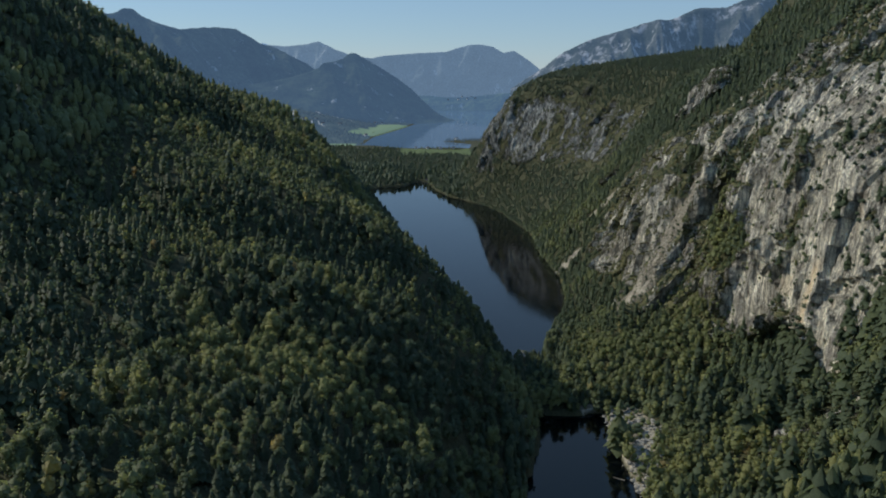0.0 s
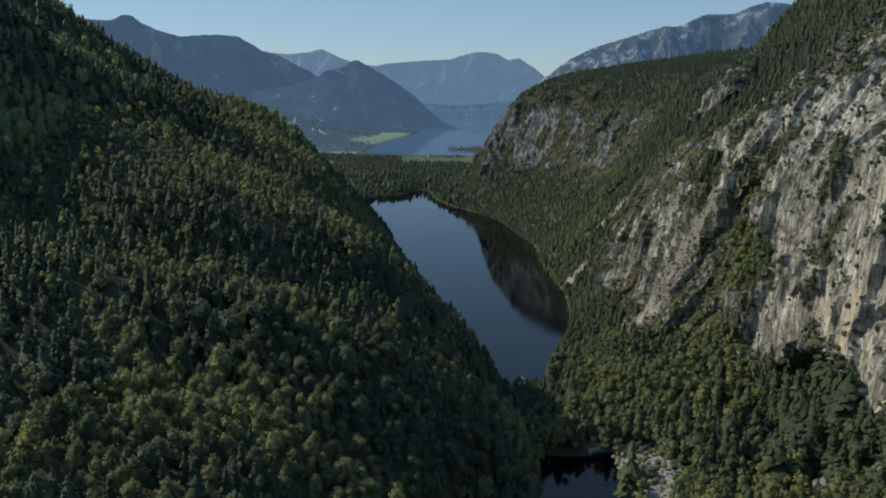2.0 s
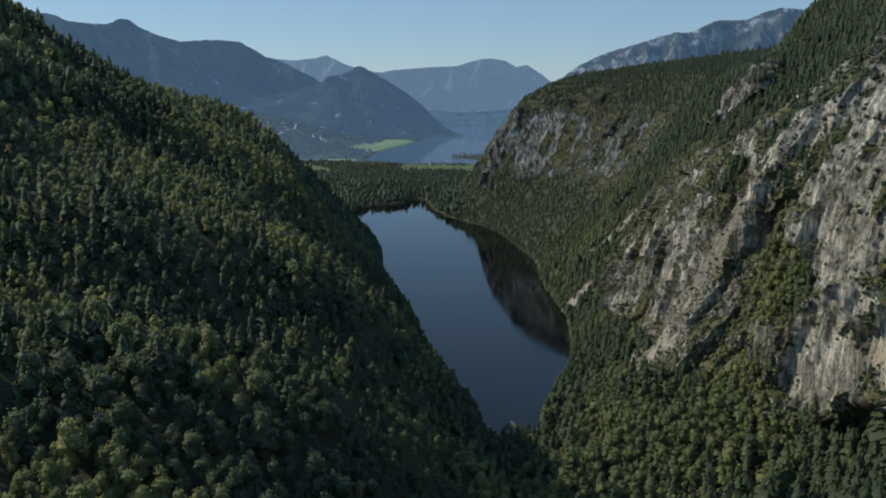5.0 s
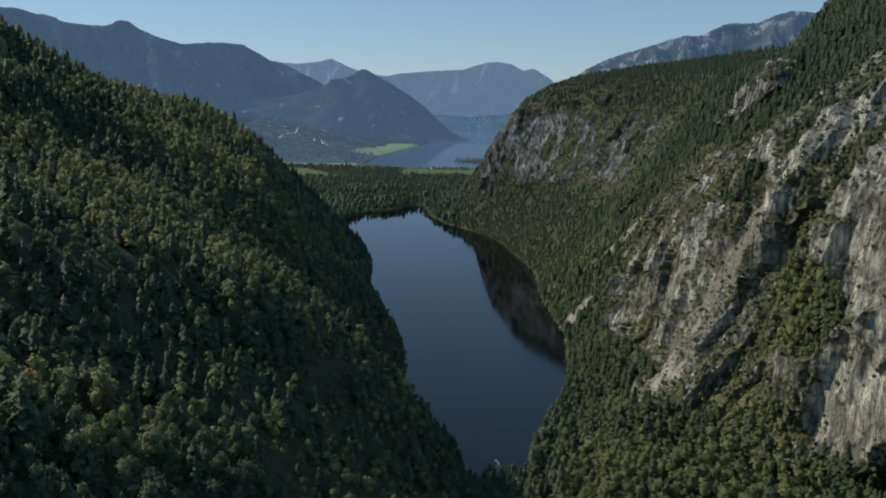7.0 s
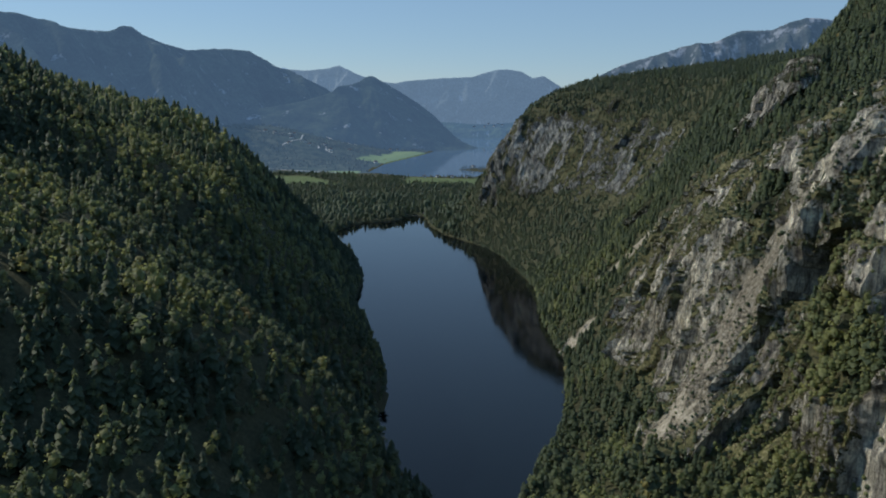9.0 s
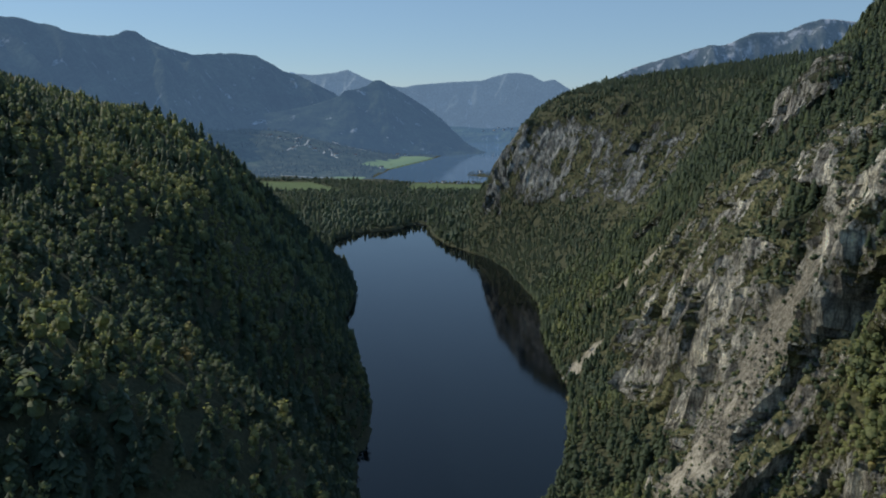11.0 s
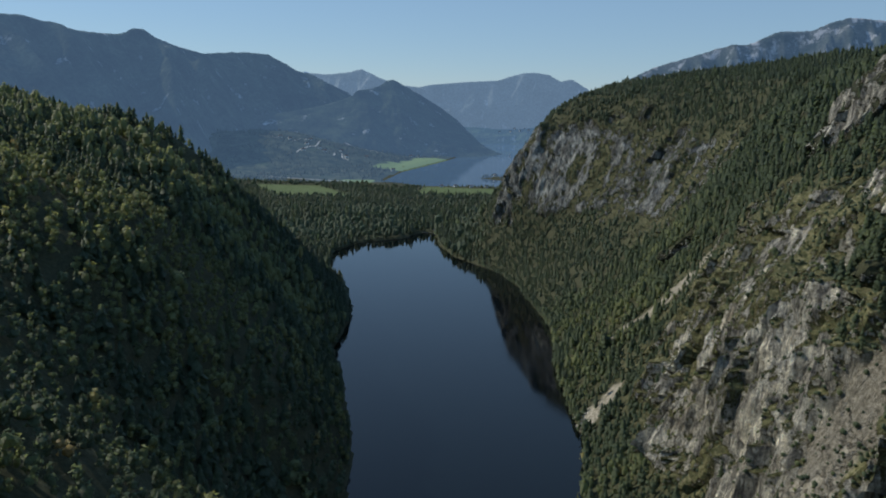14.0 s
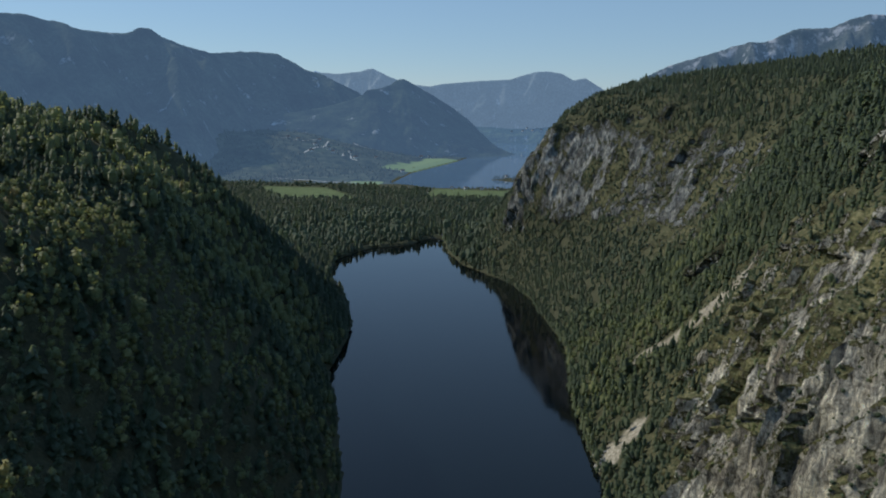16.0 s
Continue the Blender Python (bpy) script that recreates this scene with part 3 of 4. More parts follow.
def valley_floor():
    xs, ys = steps((-1500, -900, 30), (-900, 30, 9)), steps((2310, 3300, 11), (3300, 4400, 25))
    x, y = (a.ravel() for a in np.meshgrid(xs, ys, indexing="ij"))
    z = height(x, y) + 0.4 + 3 * (fbm(x / 60, y / 60, 81) - 0.4) * smooth(-350, -450, x)
    z = np.where(far_lake_in(x, y) > -6, z - 3, z)
    BACK.append(BVHTree.FromPolygons(np.stack([x, y, z], -1).tolist(), grid_faces(len(xs), len(ys)).tolist()))
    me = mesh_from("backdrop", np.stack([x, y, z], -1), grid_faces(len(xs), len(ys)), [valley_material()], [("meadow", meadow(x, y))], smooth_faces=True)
    return tagged(new("backdrop", me), "hazy valley floor with meadows and clearings", "valley", kind="structure")


valley_floor()
# Paled base tones and blue emission give these ranges their painted haze.
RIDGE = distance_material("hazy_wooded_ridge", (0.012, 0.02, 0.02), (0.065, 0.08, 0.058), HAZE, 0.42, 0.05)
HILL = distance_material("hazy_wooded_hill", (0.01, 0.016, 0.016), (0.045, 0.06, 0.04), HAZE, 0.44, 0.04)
PEAK = distance_material("hazy_far_peak", (0.06, 0.08, 0.09), (0.13, 0.15, 0.16), (0.132, 0.2, 0.29), 0.8, 0.04)
BLUE = distance_material("hazy_far_range", (0.05, 0.075, 0.09), (0.12, 0.14, 0.15), (0.132, 0.2, 0.29), 0.8, 0.03)
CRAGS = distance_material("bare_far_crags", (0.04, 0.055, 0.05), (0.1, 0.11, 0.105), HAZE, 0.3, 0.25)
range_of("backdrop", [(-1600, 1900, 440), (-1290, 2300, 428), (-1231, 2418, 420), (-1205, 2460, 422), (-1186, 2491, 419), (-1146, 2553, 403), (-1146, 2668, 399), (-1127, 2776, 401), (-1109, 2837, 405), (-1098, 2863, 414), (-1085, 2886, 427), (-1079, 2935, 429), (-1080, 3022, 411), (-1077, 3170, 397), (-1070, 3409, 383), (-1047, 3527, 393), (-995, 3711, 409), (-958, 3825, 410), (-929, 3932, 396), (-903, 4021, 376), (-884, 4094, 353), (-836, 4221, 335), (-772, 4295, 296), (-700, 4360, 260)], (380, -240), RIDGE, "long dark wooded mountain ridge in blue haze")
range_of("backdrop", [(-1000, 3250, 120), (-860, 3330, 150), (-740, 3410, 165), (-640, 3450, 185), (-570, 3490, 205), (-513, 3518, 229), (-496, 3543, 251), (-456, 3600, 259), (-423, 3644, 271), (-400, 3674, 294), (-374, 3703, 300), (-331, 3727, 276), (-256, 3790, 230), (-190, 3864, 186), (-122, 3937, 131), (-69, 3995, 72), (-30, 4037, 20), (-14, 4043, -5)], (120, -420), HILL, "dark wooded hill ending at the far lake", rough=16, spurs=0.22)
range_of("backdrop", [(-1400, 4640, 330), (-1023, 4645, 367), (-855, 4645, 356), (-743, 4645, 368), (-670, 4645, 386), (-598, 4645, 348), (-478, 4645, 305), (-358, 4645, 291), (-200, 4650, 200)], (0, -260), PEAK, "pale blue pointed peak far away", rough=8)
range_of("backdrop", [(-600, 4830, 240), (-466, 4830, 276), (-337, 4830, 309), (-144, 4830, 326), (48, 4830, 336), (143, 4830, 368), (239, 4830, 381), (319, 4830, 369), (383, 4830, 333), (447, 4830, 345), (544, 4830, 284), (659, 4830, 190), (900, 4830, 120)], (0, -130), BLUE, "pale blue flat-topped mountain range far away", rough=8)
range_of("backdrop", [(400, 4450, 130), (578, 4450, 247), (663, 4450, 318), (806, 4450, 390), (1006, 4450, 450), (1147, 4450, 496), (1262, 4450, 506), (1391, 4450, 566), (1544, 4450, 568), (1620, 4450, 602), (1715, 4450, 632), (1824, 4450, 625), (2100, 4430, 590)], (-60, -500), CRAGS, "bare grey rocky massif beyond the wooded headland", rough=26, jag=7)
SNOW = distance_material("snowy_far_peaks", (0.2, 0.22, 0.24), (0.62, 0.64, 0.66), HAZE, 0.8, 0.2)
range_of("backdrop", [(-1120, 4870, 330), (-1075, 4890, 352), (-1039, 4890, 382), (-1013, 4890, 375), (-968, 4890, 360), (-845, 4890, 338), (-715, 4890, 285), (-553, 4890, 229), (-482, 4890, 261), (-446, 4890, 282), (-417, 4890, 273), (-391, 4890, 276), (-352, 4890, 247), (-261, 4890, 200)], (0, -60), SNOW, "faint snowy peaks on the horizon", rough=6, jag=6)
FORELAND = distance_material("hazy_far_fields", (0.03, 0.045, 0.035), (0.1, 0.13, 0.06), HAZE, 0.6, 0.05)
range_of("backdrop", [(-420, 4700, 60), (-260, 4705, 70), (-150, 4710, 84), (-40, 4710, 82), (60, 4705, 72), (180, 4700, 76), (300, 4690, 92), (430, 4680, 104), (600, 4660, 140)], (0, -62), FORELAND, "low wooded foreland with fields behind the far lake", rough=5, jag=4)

# ---- trees ----
def spruce(rng, tiers, spokes, tufts=True):
    """Crown of a spruce one unit high: drooping branches in tiers round the stem. Corners and triangles."""
    v, f = [], []
    for k in range(tiers):
        u = k / tiers
        z, r = 0.1 + 0.86 * u, 0.215 * (1 - u) ** 0.75 + 0.02
        m = max(4, round(spokes * (1 - 0.55 * u)))
        turn = rng.rand() * 6.28
        for s in range(m):
            a = turn + 6.283 * (s + 0.35 * rng.randn()) / m
            q = r * (0.72 + 0.5 * rng.rand())
            w = q * (2.4 / m + 0.12)
            d, side = np.array((math.cos(a), math.sin(a), 0)), np.array((-math.sin(a), math.cos(a), 0))
            zz = z + 0.03 * rng.randn()
            n = len(v)
            v += [d * q * 0.05 + (0, 0, zz + 0.9 / tiers), d * q * 0.6 + side * w + (0, 0, zz - 0.01), d * q + (0, 0, zz - 0.35 * q - 0.02), d * q * 0.6 - side * w + (0, 0, zz - 0.01)]
            f += [(n, n + 1, n + 2), (n, n + 2, n + 3)]
    v = np.array(v)
    out = v * (1, 1, 0) / 0.2 + (0, 0, 0.55) + 0.22 * rng.randn(*v.shape)
    return v, np.array(f), out / np.linalg.norm(out, axis=1, keepdims=True)


def ball(rng, centre, size, rough):
    bm = bmesh.new()
    bmesh.ops.create_icosphere(bm, subdivisions=1, radius=1)
    v = np.array([w.co for w in bm.verts])
    f = np.array([[w.index for w in p.verts] for p in bm.faces])
    bm.free()
    v = v * (1 + rough * rng.randn(len(v), 1)) * size + centre
    return v, f


def leafy(rng, lobes, clumps, width=0.215):
    """Crown of a broad-leaved tree one unit high: leaf clumps over uneven lobes."""
    vs, fs, outs, n = [], [], [], 0
    for k in range(lobes):
        a, h = rng.rand() * 6.28, 0.34 + 0.5 * (k + 0.5) / lobes
        out = width * 0.62 * (1 - abs(h - 0.5) * 1.1) * (0.5 + 0.6 * rng.rand()) if lobes > 1 else 0
        centre = np.array((math.cos(a) * out, math.sin(a) * out, h if lobes > 1 else 0.55))
        size = np.array((width * 0.64, width * 0.64, 0.17)) * (0.8 + 0.4 * rng.rand()) if lobes > 1 else np.array((width, width, 0.43))
        v, f = ball(rng, centre, size * (0.72 if clumps else 1), 0.12)
        vs.append(v), fs.append(f + n), outs.append((v - centre) / size + (centre - (0, 0, 0.5)) * (1.5, 1.5, 0.5))
        n += len(v)
        for _ in range(clumps):
            d = rng.randn(3)
            d /= np.linalg.norm(d)
            if d[2] < -0.55:
                continue
            p = centre + d * size * (0.74 + 0.42 * rng.rand())
            outs.append(np.repeat([d + (p - (0, 0, 0.5)) * (1.5, 1.5, 0.5) + 0.3 * rng.randn(3)], 3, 0))
            d = d + 0.6 * rng.randn(3)
            d /= np.linalg.norm(d)
            s = np.cross(d, rng.randn(3))
            s /= np.linalg.norm(s)
            t, w = np.cross(d, s), 0.042 * (0.6 + 0.8 * rng.rand()) * (28 / max(clumps, 8)) ** 0.5
            vs.append(np.array([p + s * w, p - s * w * 0.7 + t * w, p - s * w * 0.5 - t * w]))
            fs.append(np.array([(n, n + 1, n + 2)]))
            n += 3
    outs = np.concatenate(outs)
    return np.concatenate(vs), np.concatenate(fs), outs / np.linalg.norm(outs, axis=1, keepdims=True)


def stem(rng, top, thick, sides=6, limbs=4):
    """Tapered trunk with a few limbs, for a tree one unit high."""
    v, f = [], []

    def taper(a, b, ra, rb):
        n, d = len(v), np.subtract(b, a)
        s = np.cross(d, (0.3, 0.9, 0.1))
        s /= np.linalg.norm(s)
        t = np.cross(d, s) / np.linalg.norm(d)
        for c, r in ((a, ra), (b, rb)):
            v.extend(np.array(c) + r * (math.cos(6.283 * k / sides) * s + math.sin(6.283 * k / sides) * t) for k in range(sides))
        for k in range(sides):
            m = (k + 1) % sides
            f.extend([(n + k, n + m, n + sides + m), (n + k, n + sides + m, n + sides + k)])

    taper((0, 0, -0.06), (0.005, 0, top * 0.5), thick, thick * 0.7)
    taper((0.005, 0, top * 0.5), (0, 0.005, top), thick * 0.7, thick * 0.15)
    for k in range(limbs):
        a, h = rng.rand() * 6.28, 0.25 + 0.4 * rng.rand()
        taper((0, 0, h), (0.1 * math.cos(a), 0.1 * math.sin(a), h + 0.12), thick * 0.35, thick * 0.1)
    return np.array(v), np.array(f)


rng = np.random.RandomState(3)
NEAR = [spruce(rng, 14, 10) for _ in range(4)] + [leafy(rng, 6, 54) for _ in range(5)]
HALF = [spruce(rng, 8, 7) for _ in range(4)] + [leafy(rng, 2, 24) for _ in range(4)]
MIDDLE = [spruce(rng, 5, 5) for _ in range(4)] + [leafy(rng, 1, 18, 0.23) for _ in range(4)]
FAR = [spruce(rng, 3, 5) for _ in range(3)] + [leafy(rng, 1, 0, 0.22) for _ in range(3)]
BUSH = [leafy(rng, 1, 7, 0.4) for _ in range(7)]
SPRUCES = {id(BUSH): 0, id(NEAR): 4, id(HALF): 4, id(MIDDLE): 4, id(FAR): 3}


def scatter(rng, box, spacing, keep):
    """Places in a box of the plan, about one to a cell, where keep() allows."""
    x0, x1, y0, y1 = box
    gx, gy = np.meshgrid(np.arange(x0, x1, spacing), np.arange(y0, y1, spacing), indexing="ij")
    x = (gx + spacing * 1.35 * (rng.rand(*gx.shape) - 0.5)).ravel()
    y = (gy + spacing * 1.35 * (rng.rand(*gx.shape) - 0.5)).ravel()
    z = height(x, y)
    ok = keep(x, y, z) > rng.rand(len(x))
    return x[ok], y[ok], z[ok]


def wooded(x, y, z):
    """Chance that a tree stands at a place."""
    (r, free), s = rockiness(x, y, z, steepness(x, y)), scree(x, y, z)
    k = (1 - free) * np.clip(1.02 - 1.3 * r, 0.0, 1) + free * (1 - 0.88 * r) * (0.4 + 0.55 * smooth(0.56, 0.44, strips(x, y, z)))
    k = k * (1 - s) * (z > 0.25) * (1 - meadow(x, y)) * (1 - (y > 2215) * (y < 2300) * (x > -240))
    k = k * (1 - (np.abs(x - 64) < 5) * (y > 548) * (y < 562))
    glade = smooth(0.74, 0.82, grain(x / 60, y / 60, 62)) * smooth(120, 140, z) * smooth(830, 900, y) * (x < 0)
    return k * (1 - 0.8 * glade)


def stand(rng, x, y):
    """Tint and height of trees: patches of dark spruce and of lighter beech and maple, a few turned yellow."""
    mixed = fbm(x / 70, y / 70, 71) + 0.16 * rng.randn(len(x))
    leaf = mixed > 0.44 + 0.08 * (x > 60) - 0.1 * smooth(200, 170, x) * smooth(580, 520, y) * (x > 60) + 0.2 * smooth(195, 240, x) + 0.16 * smooth(950, 1100, y)
    tint = np.where(leaf, 0.42 + np.where(x > 60, 0.28, 0.42) * rng.rand(len(x)) ** 1.2, 0.36 * rng.rand(len(x)))
    # From the headland on, crowns are tinted darker to imitate haze.
    tint = tint * (1 - 0.7 * smooth(960, 1150, y)) * np.where(x > 60, 0.4 + 0.85 * smooth(0.3, 0.7, fbm(x / 50, y / 38, 77)), 0.4 + 1.0 * smooth(0.3, 0.66, fbm(x / 55, y / 42, 78)))
    dell = smooth(200, 170, x) * smooth(580, 520, y) * (x > 60)
    tint = np.minimum(tint + 0.3 * dell * leaf, 0.82)
    tint = tint * (1 - 0.45 * smooth(195, 245, x))
    turned = leaf & (y < 1100) & (rng.rand(len(x)) < np.where(x < 60, 0.014, 0.006))
    tint = np.where(turned, 0.9 + 0.1 * rng.rand(len(x)), tint)
    tall = np.where(leaf, 10.5 + 5.5 * rng.rand(len(x)), 10.5 + 6 * rng.rand(len(x))) * 0.79 * (0.72 + 0.56 * fbm(x / 40, y / 40, 73)) * (1 - 0.32 * smooth(540, 740, y) * (x > 60))
    tall = tall * (1 + 0.5 * ~leaf * (x > 60) * smooth(480, 430, y)) * (1 + 0.18 * (x > 60) * smooth(580, 520, y))
    tall = tall * np.where(rng.rand(len(x)) < 0.16, 1.3, 0.96)
    return leaf, tint, tall


def forest(name, rng, kinds, x, y, z, label, small=1.0, mat=CROWN):
    """Trees too many to count, joined in one mesh."""
    leaf, tint, tall = stand(rng, x, y)
    r, free = rockiness(x, y, z, steepness(x, y))
    tall = tall * small * (1 - 0.55 * np.maximum(free, smooth(0.2, 0.5, r)) * (0.4 + 0.9 * rng.rand(len(x)))) * (0.8 + 0.4 * rng.rand(len(x)))
    tall = tall * (1 - 0.5 * (np.abs(x - 64) < 26) * (y > 515) * (y < 564))
    split = SPRUCES[id(kinds)]
    pick = np.where(leaf, split + rng.randint(0, len(kinds) - split, len(x)), rng.randint(0, split or len(kinds), len(x)))
    wide = tall * np.where(leaf, 0.82 + 0.38 * rng.rand(len(x)), 0.95 + 0.4 * rng.rand(len(x)))
    turn = rng.rand(len(x)) * 6.283
    V, F, A, N, n = [], [], [], [], 0
    for k, (v, f, o) in enumerate(kinds):
        m = np.flatnonzero(pick == k)
        if not len(m):
            continue
        c, s = np.cos(turn[m])[:, None], np.sin(turn[m])[:, None]
        vx = (v[None, :, 0] * c - v[None, :, 1] * s) * wide[m][:, None] + x[m][:, None]
        vy = (v[None, :, 0] * s + v[None, :, 1] * c) * wide[m][:, None] + y[m][:, None]
        vz = v[None, :, 2] * tall[m][:, None] + z[m][:, None] - 0.4
        V.append(np.stack([vx, vy, vz], -1).reshape(-1, 3))
        F.append((f[None] + (n + len(v) * np.arange(len(m)))[:, None, None]).reshape(-1, 3))
        A.append(np.repeat(tint[m], len(v)))
        N.append(np.stack([o[None, :, 0] * c - o[None, :, 1] * s, o[None, :, 0] * s + o[None, :, 1] * c, o[None, :, 2] + 0 * c], -1).reshape(-1, 3))
        n += len(v) * len(m)
    me = mesh_from(name, np.concatenate(V), np.concatenate(F), [mat], [("tint", np.concatenate(A)), ("outward", np.concatenate(N))])
    return tagged(new(name, me), label, "forest", kind="stuff")


def within(d, x0, x1, y0, y1):
    x, y, z = d
    return (x > x0) & (x < x1) & (y > y0) & (y < y1)


def part_of(d, m):
    return tuple(a[m] for a in d)


left_wood = scatter(rng, (-420, 40, 150, 1420), 5.1, wooded)


def slope_trees(rng, spacing, bushes=False):
    """Places for trees on the broken ground of the steep side: closed wood, and bushes on ledges and grassy strips."""
    a, b = SLOPE["first"], SLOPE["last"]

    def cells(g):
        g = g[a : b + 1]
        return (g[:-1, :-1] + g[1:, :-1] + g[1:, 1:] + g[:-1, 1:]) / 4

    p = SLOPE["p"][a : b + 1]
    side = np.cross(p[1:, :-1] - p[:-1, :-1], p[:-1, 1:] - p[:-1, :-1])
    area = 0.55 * np.abs(side[..., 2]) + 0.45 * np.linalg.norm(side, axis=-1)
    bare, free, sc, up, mid = (cells(SLOPE[k]) for k in ("bare", "free", "scree", "up", "p"))
    x, y, z = mid[..., 0], mid[..., 1], mid[..., 2]
    k = (1 - free) * np.clip(1.05 - 1.7 * bare, 0, 1) + free * (0.03 + 0.5 * smooth(0.42, 0.22, bare) * (0.16 + 0.84 * smooth(0.54, 0.42, strips(x, y, z))))
    if bushes:
        k = free * (0.2 + 0.8 * smooth(0.85, 0.3, bare)) + 0.3 * sc * (y < 480)
    k = k * (1 - (y < 480) * smooth(1.2, 0.6, z)) / np.clip(up + 0.3, 0.35, 1)
    k = k * (1 - sc * (1 - 0.8 * bushes)) * (1 + 1.2 * smooth(3.0, 1.5, z)) * smooth(0.03, 0.22, up) * (z > 0.05) * (y > 200) * (y < 1480)
    i, j = np.nonzero(rng.rand(*k.shape) < k * area / spacing**2)
    u, v = rng.rand(2, len(i))[..., None]
    q = (p[i, j] * (1 - u) + p[i + 1, j] * u) * (1 - v) + (p[i, j + 1] * (1 - u) + p[i + 1, j + 1] * u) * v
    return q[:, 0], q[:, 1], q[:, 2]


right_wood = slope_trees(rng, 3.9)
bushes = slope_trees(rng, 2.75, True)
neck_wood = scatter(rng, (40, 62, 200, 575), 4.6, wooded)
corner_wood = scatter(rng, (-25, 61, 1275, 1500), 4.6, wooded)
top_wood = scatter(rng, (380, 470, 300, 1480), 7.0, wooded)
right_wood = tuple(np.concatenate([a, b]) for a, b in zip(right_wood, neck_wood))
right_wood = tuple(np.concatenate([a, b]) for a, b in zip(right_wood, corner_wood))
plain_wood = scatter(rng, (-700, 330, 1330, 2290), 8.3, lambda x, y, z: wooded(x, y, z) * (y > 1420) * (x < 60 + (y - 1480) * 0.4))
valley_wood = scatter(rng, (-1000, 0, 2290, 3400), 13.0, lambda x, y, z: wooded(x, y, z) * (0.15 + 0.8 * (grain(x / 90, y / 90, 66) > 0.5)) * (z > -2.5))
back_wood = scatter(rng, (-420, 255, -60, 205), 7.5, lambda x, y, z: (0.05 + 0.95 * wooded(x, y, z)) * ((x > 40) | (y < 152)) * (z > 0.3))
fringe = scatter(rng, (-230, 70, 560, 1580), 3.3, lambda x, y, z: (z > 0.05) * (z < 2.2))
spit_wood = scatter(rng, (15, 200, 2490, 2580), 9.0, lambda x, y, z: (z > -2.6) * 0.8)
SINGLE = within(left_wood, -72, 16, 230, 316)
close = within(left_wood, -115, 60, 190, 410) & ~SINGLE
half = within(left_wood, -205, 60, 150, 820) & ~close & ~SINGLE
forest("forest", rng, NEAR, *part_of(left_wood, close), "dense mixed mountain forest of spruce, beech and maple")
forest("forest", rng, HALF, *part_of(left_wood, half), "mixed forest with yellowing maples on the mountain side")
beyond = within(left_wood, -420, 60, 1050, 1420) | within(left_wood, -420, -330, 150, 1420)
forest("forest", rng, MIDDLE, *part_of(left_wood, ~close & ~half & ~SINGLE & ~beyond), "mixed forest on the shaded mountain side")
forest("forest", rng, FAR, *part_of(left_wood, beyond), "dark forest where the mountain side runs out")
close = within(right_wood, 60, 260, 330, 720)
forest("forest", rng, HALF, *part_of(right_wood, close), "mixed forest and scrub below and on limestone cliffs")
beyond = within(right_wood, -40, 400, 1060, 1520)
forest("forest", rng, MIDDLE, *part_of(right_wood, ~close & ~beyond), "spruce and beech forest on the sunny mountain side")
forest("forest", rng, FAR, *part_of(right_wood, beyond), "spruce forest on the cliffs of the headland", 0.72)
forest("bushes", rng, BUSH, *bushes, "olive bushes and dwarf pines on rock ledges", 0.36)
forest("bushes", rng, BUSH, *fringe, "green alder bushes along the edge of the lake", 0.36)
forest("forest", rng, FAR, *back_wood, "mixed forest on the slopes above the pond")
forest("forest", rng, FAR, *top_wood, "forest along the top of the mountain side")
forest("forest", rng, FAR, *plain_wood, "dark forest on the flat land between two lakes", 0.75 + 0.45 * smooth(1800, 1650, plain_wood[1]))
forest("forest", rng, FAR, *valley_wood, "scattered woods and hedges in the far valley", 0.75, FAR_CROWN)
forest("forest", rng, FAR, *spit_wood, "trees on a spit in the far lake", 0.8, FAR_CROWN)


def part(name, data, parent, label=""):
    ob = new(name, data)
    ob.parent = parent
    return tagged(ob, label)


def single_trees():
    """The nearest trees, each a thing of its own."""
    x, y, z = part_of(left_wood, SINGLE)
    x, y, z = x[:310], y[:310], z[:310]
    leaf, tint, tall = stand(rng, x, y)
    stems = [stem(rng, 0.9, 0.017) for _ in range(2)] + [stem(rng, 0.62, 0.022) for _ in range(2)]
    stem_mesh = [mesh_from("trunk", v, f, [BARK]) for v, f in stems]
    shades, crowns = (0.1, 0.25, 0.5, 0.65, 0.8, 0.95), {}
    words = {0: "dark green spruce with drooping branches on the slope", 1: "round green beech tree on the wooded slope", 2: "maple tree with yellow autumn leaves on the slope"}
    for k in range(len(x)):
        shade = min(range(6), key=lambda s: abs(shades[s] - tint[k]))
        i = rng.randint(4, 9) if leaf[k] else rng.randint(0, 4)
        if (i, shade) not in crowns:
            v, f, o = NEAR[i]
            crowns[i, shade] = mesh_from("crown", v, f, [CROWN], [("tint", np.full(len(v), shades[shade])), ("outward", o)])
        tree = new("tree")
        tree.matrix_world = Matrix.LocRotScale((x[k], y[k], z[k] - 0.3), Euler((0, 0, rng.rand() * 6.28)), (tall[k] * 1.1, tall[k] * 1.1, tall[k]))
        part("trunk", stem_mesh[(2 if leaf[k] else 0) + k % 2], tree)
        part("crown", crowns[i, shade], tree)
        tagged(tree, words[2 if shade == 5 else int(leaf[k])], "tree", "trees on the near slope")


single_trees()


# ---- small things by the water and in the valley ----
def plain(name, colours, scale=2.0, rough=0.8, haze_glow=0.0):
    mat, n, l, b = material(name, rough)
    t = tex(n, l, "ShaderNodeTexNoise", scale, 5, where(n, l), 0.7).outputs[0]
    l.new(ramp(n, l, t, ((0.35, colours[0]), (0.65, colours[1]))), b.inputs["Base Color"])
    # Optional blue emission that imitates haze on distant things.
    b.inputs["Emission Color"].default_value, b.inputs["Emission Strength"].default_value = (*HAZE, 1), haze_glow
    return mat


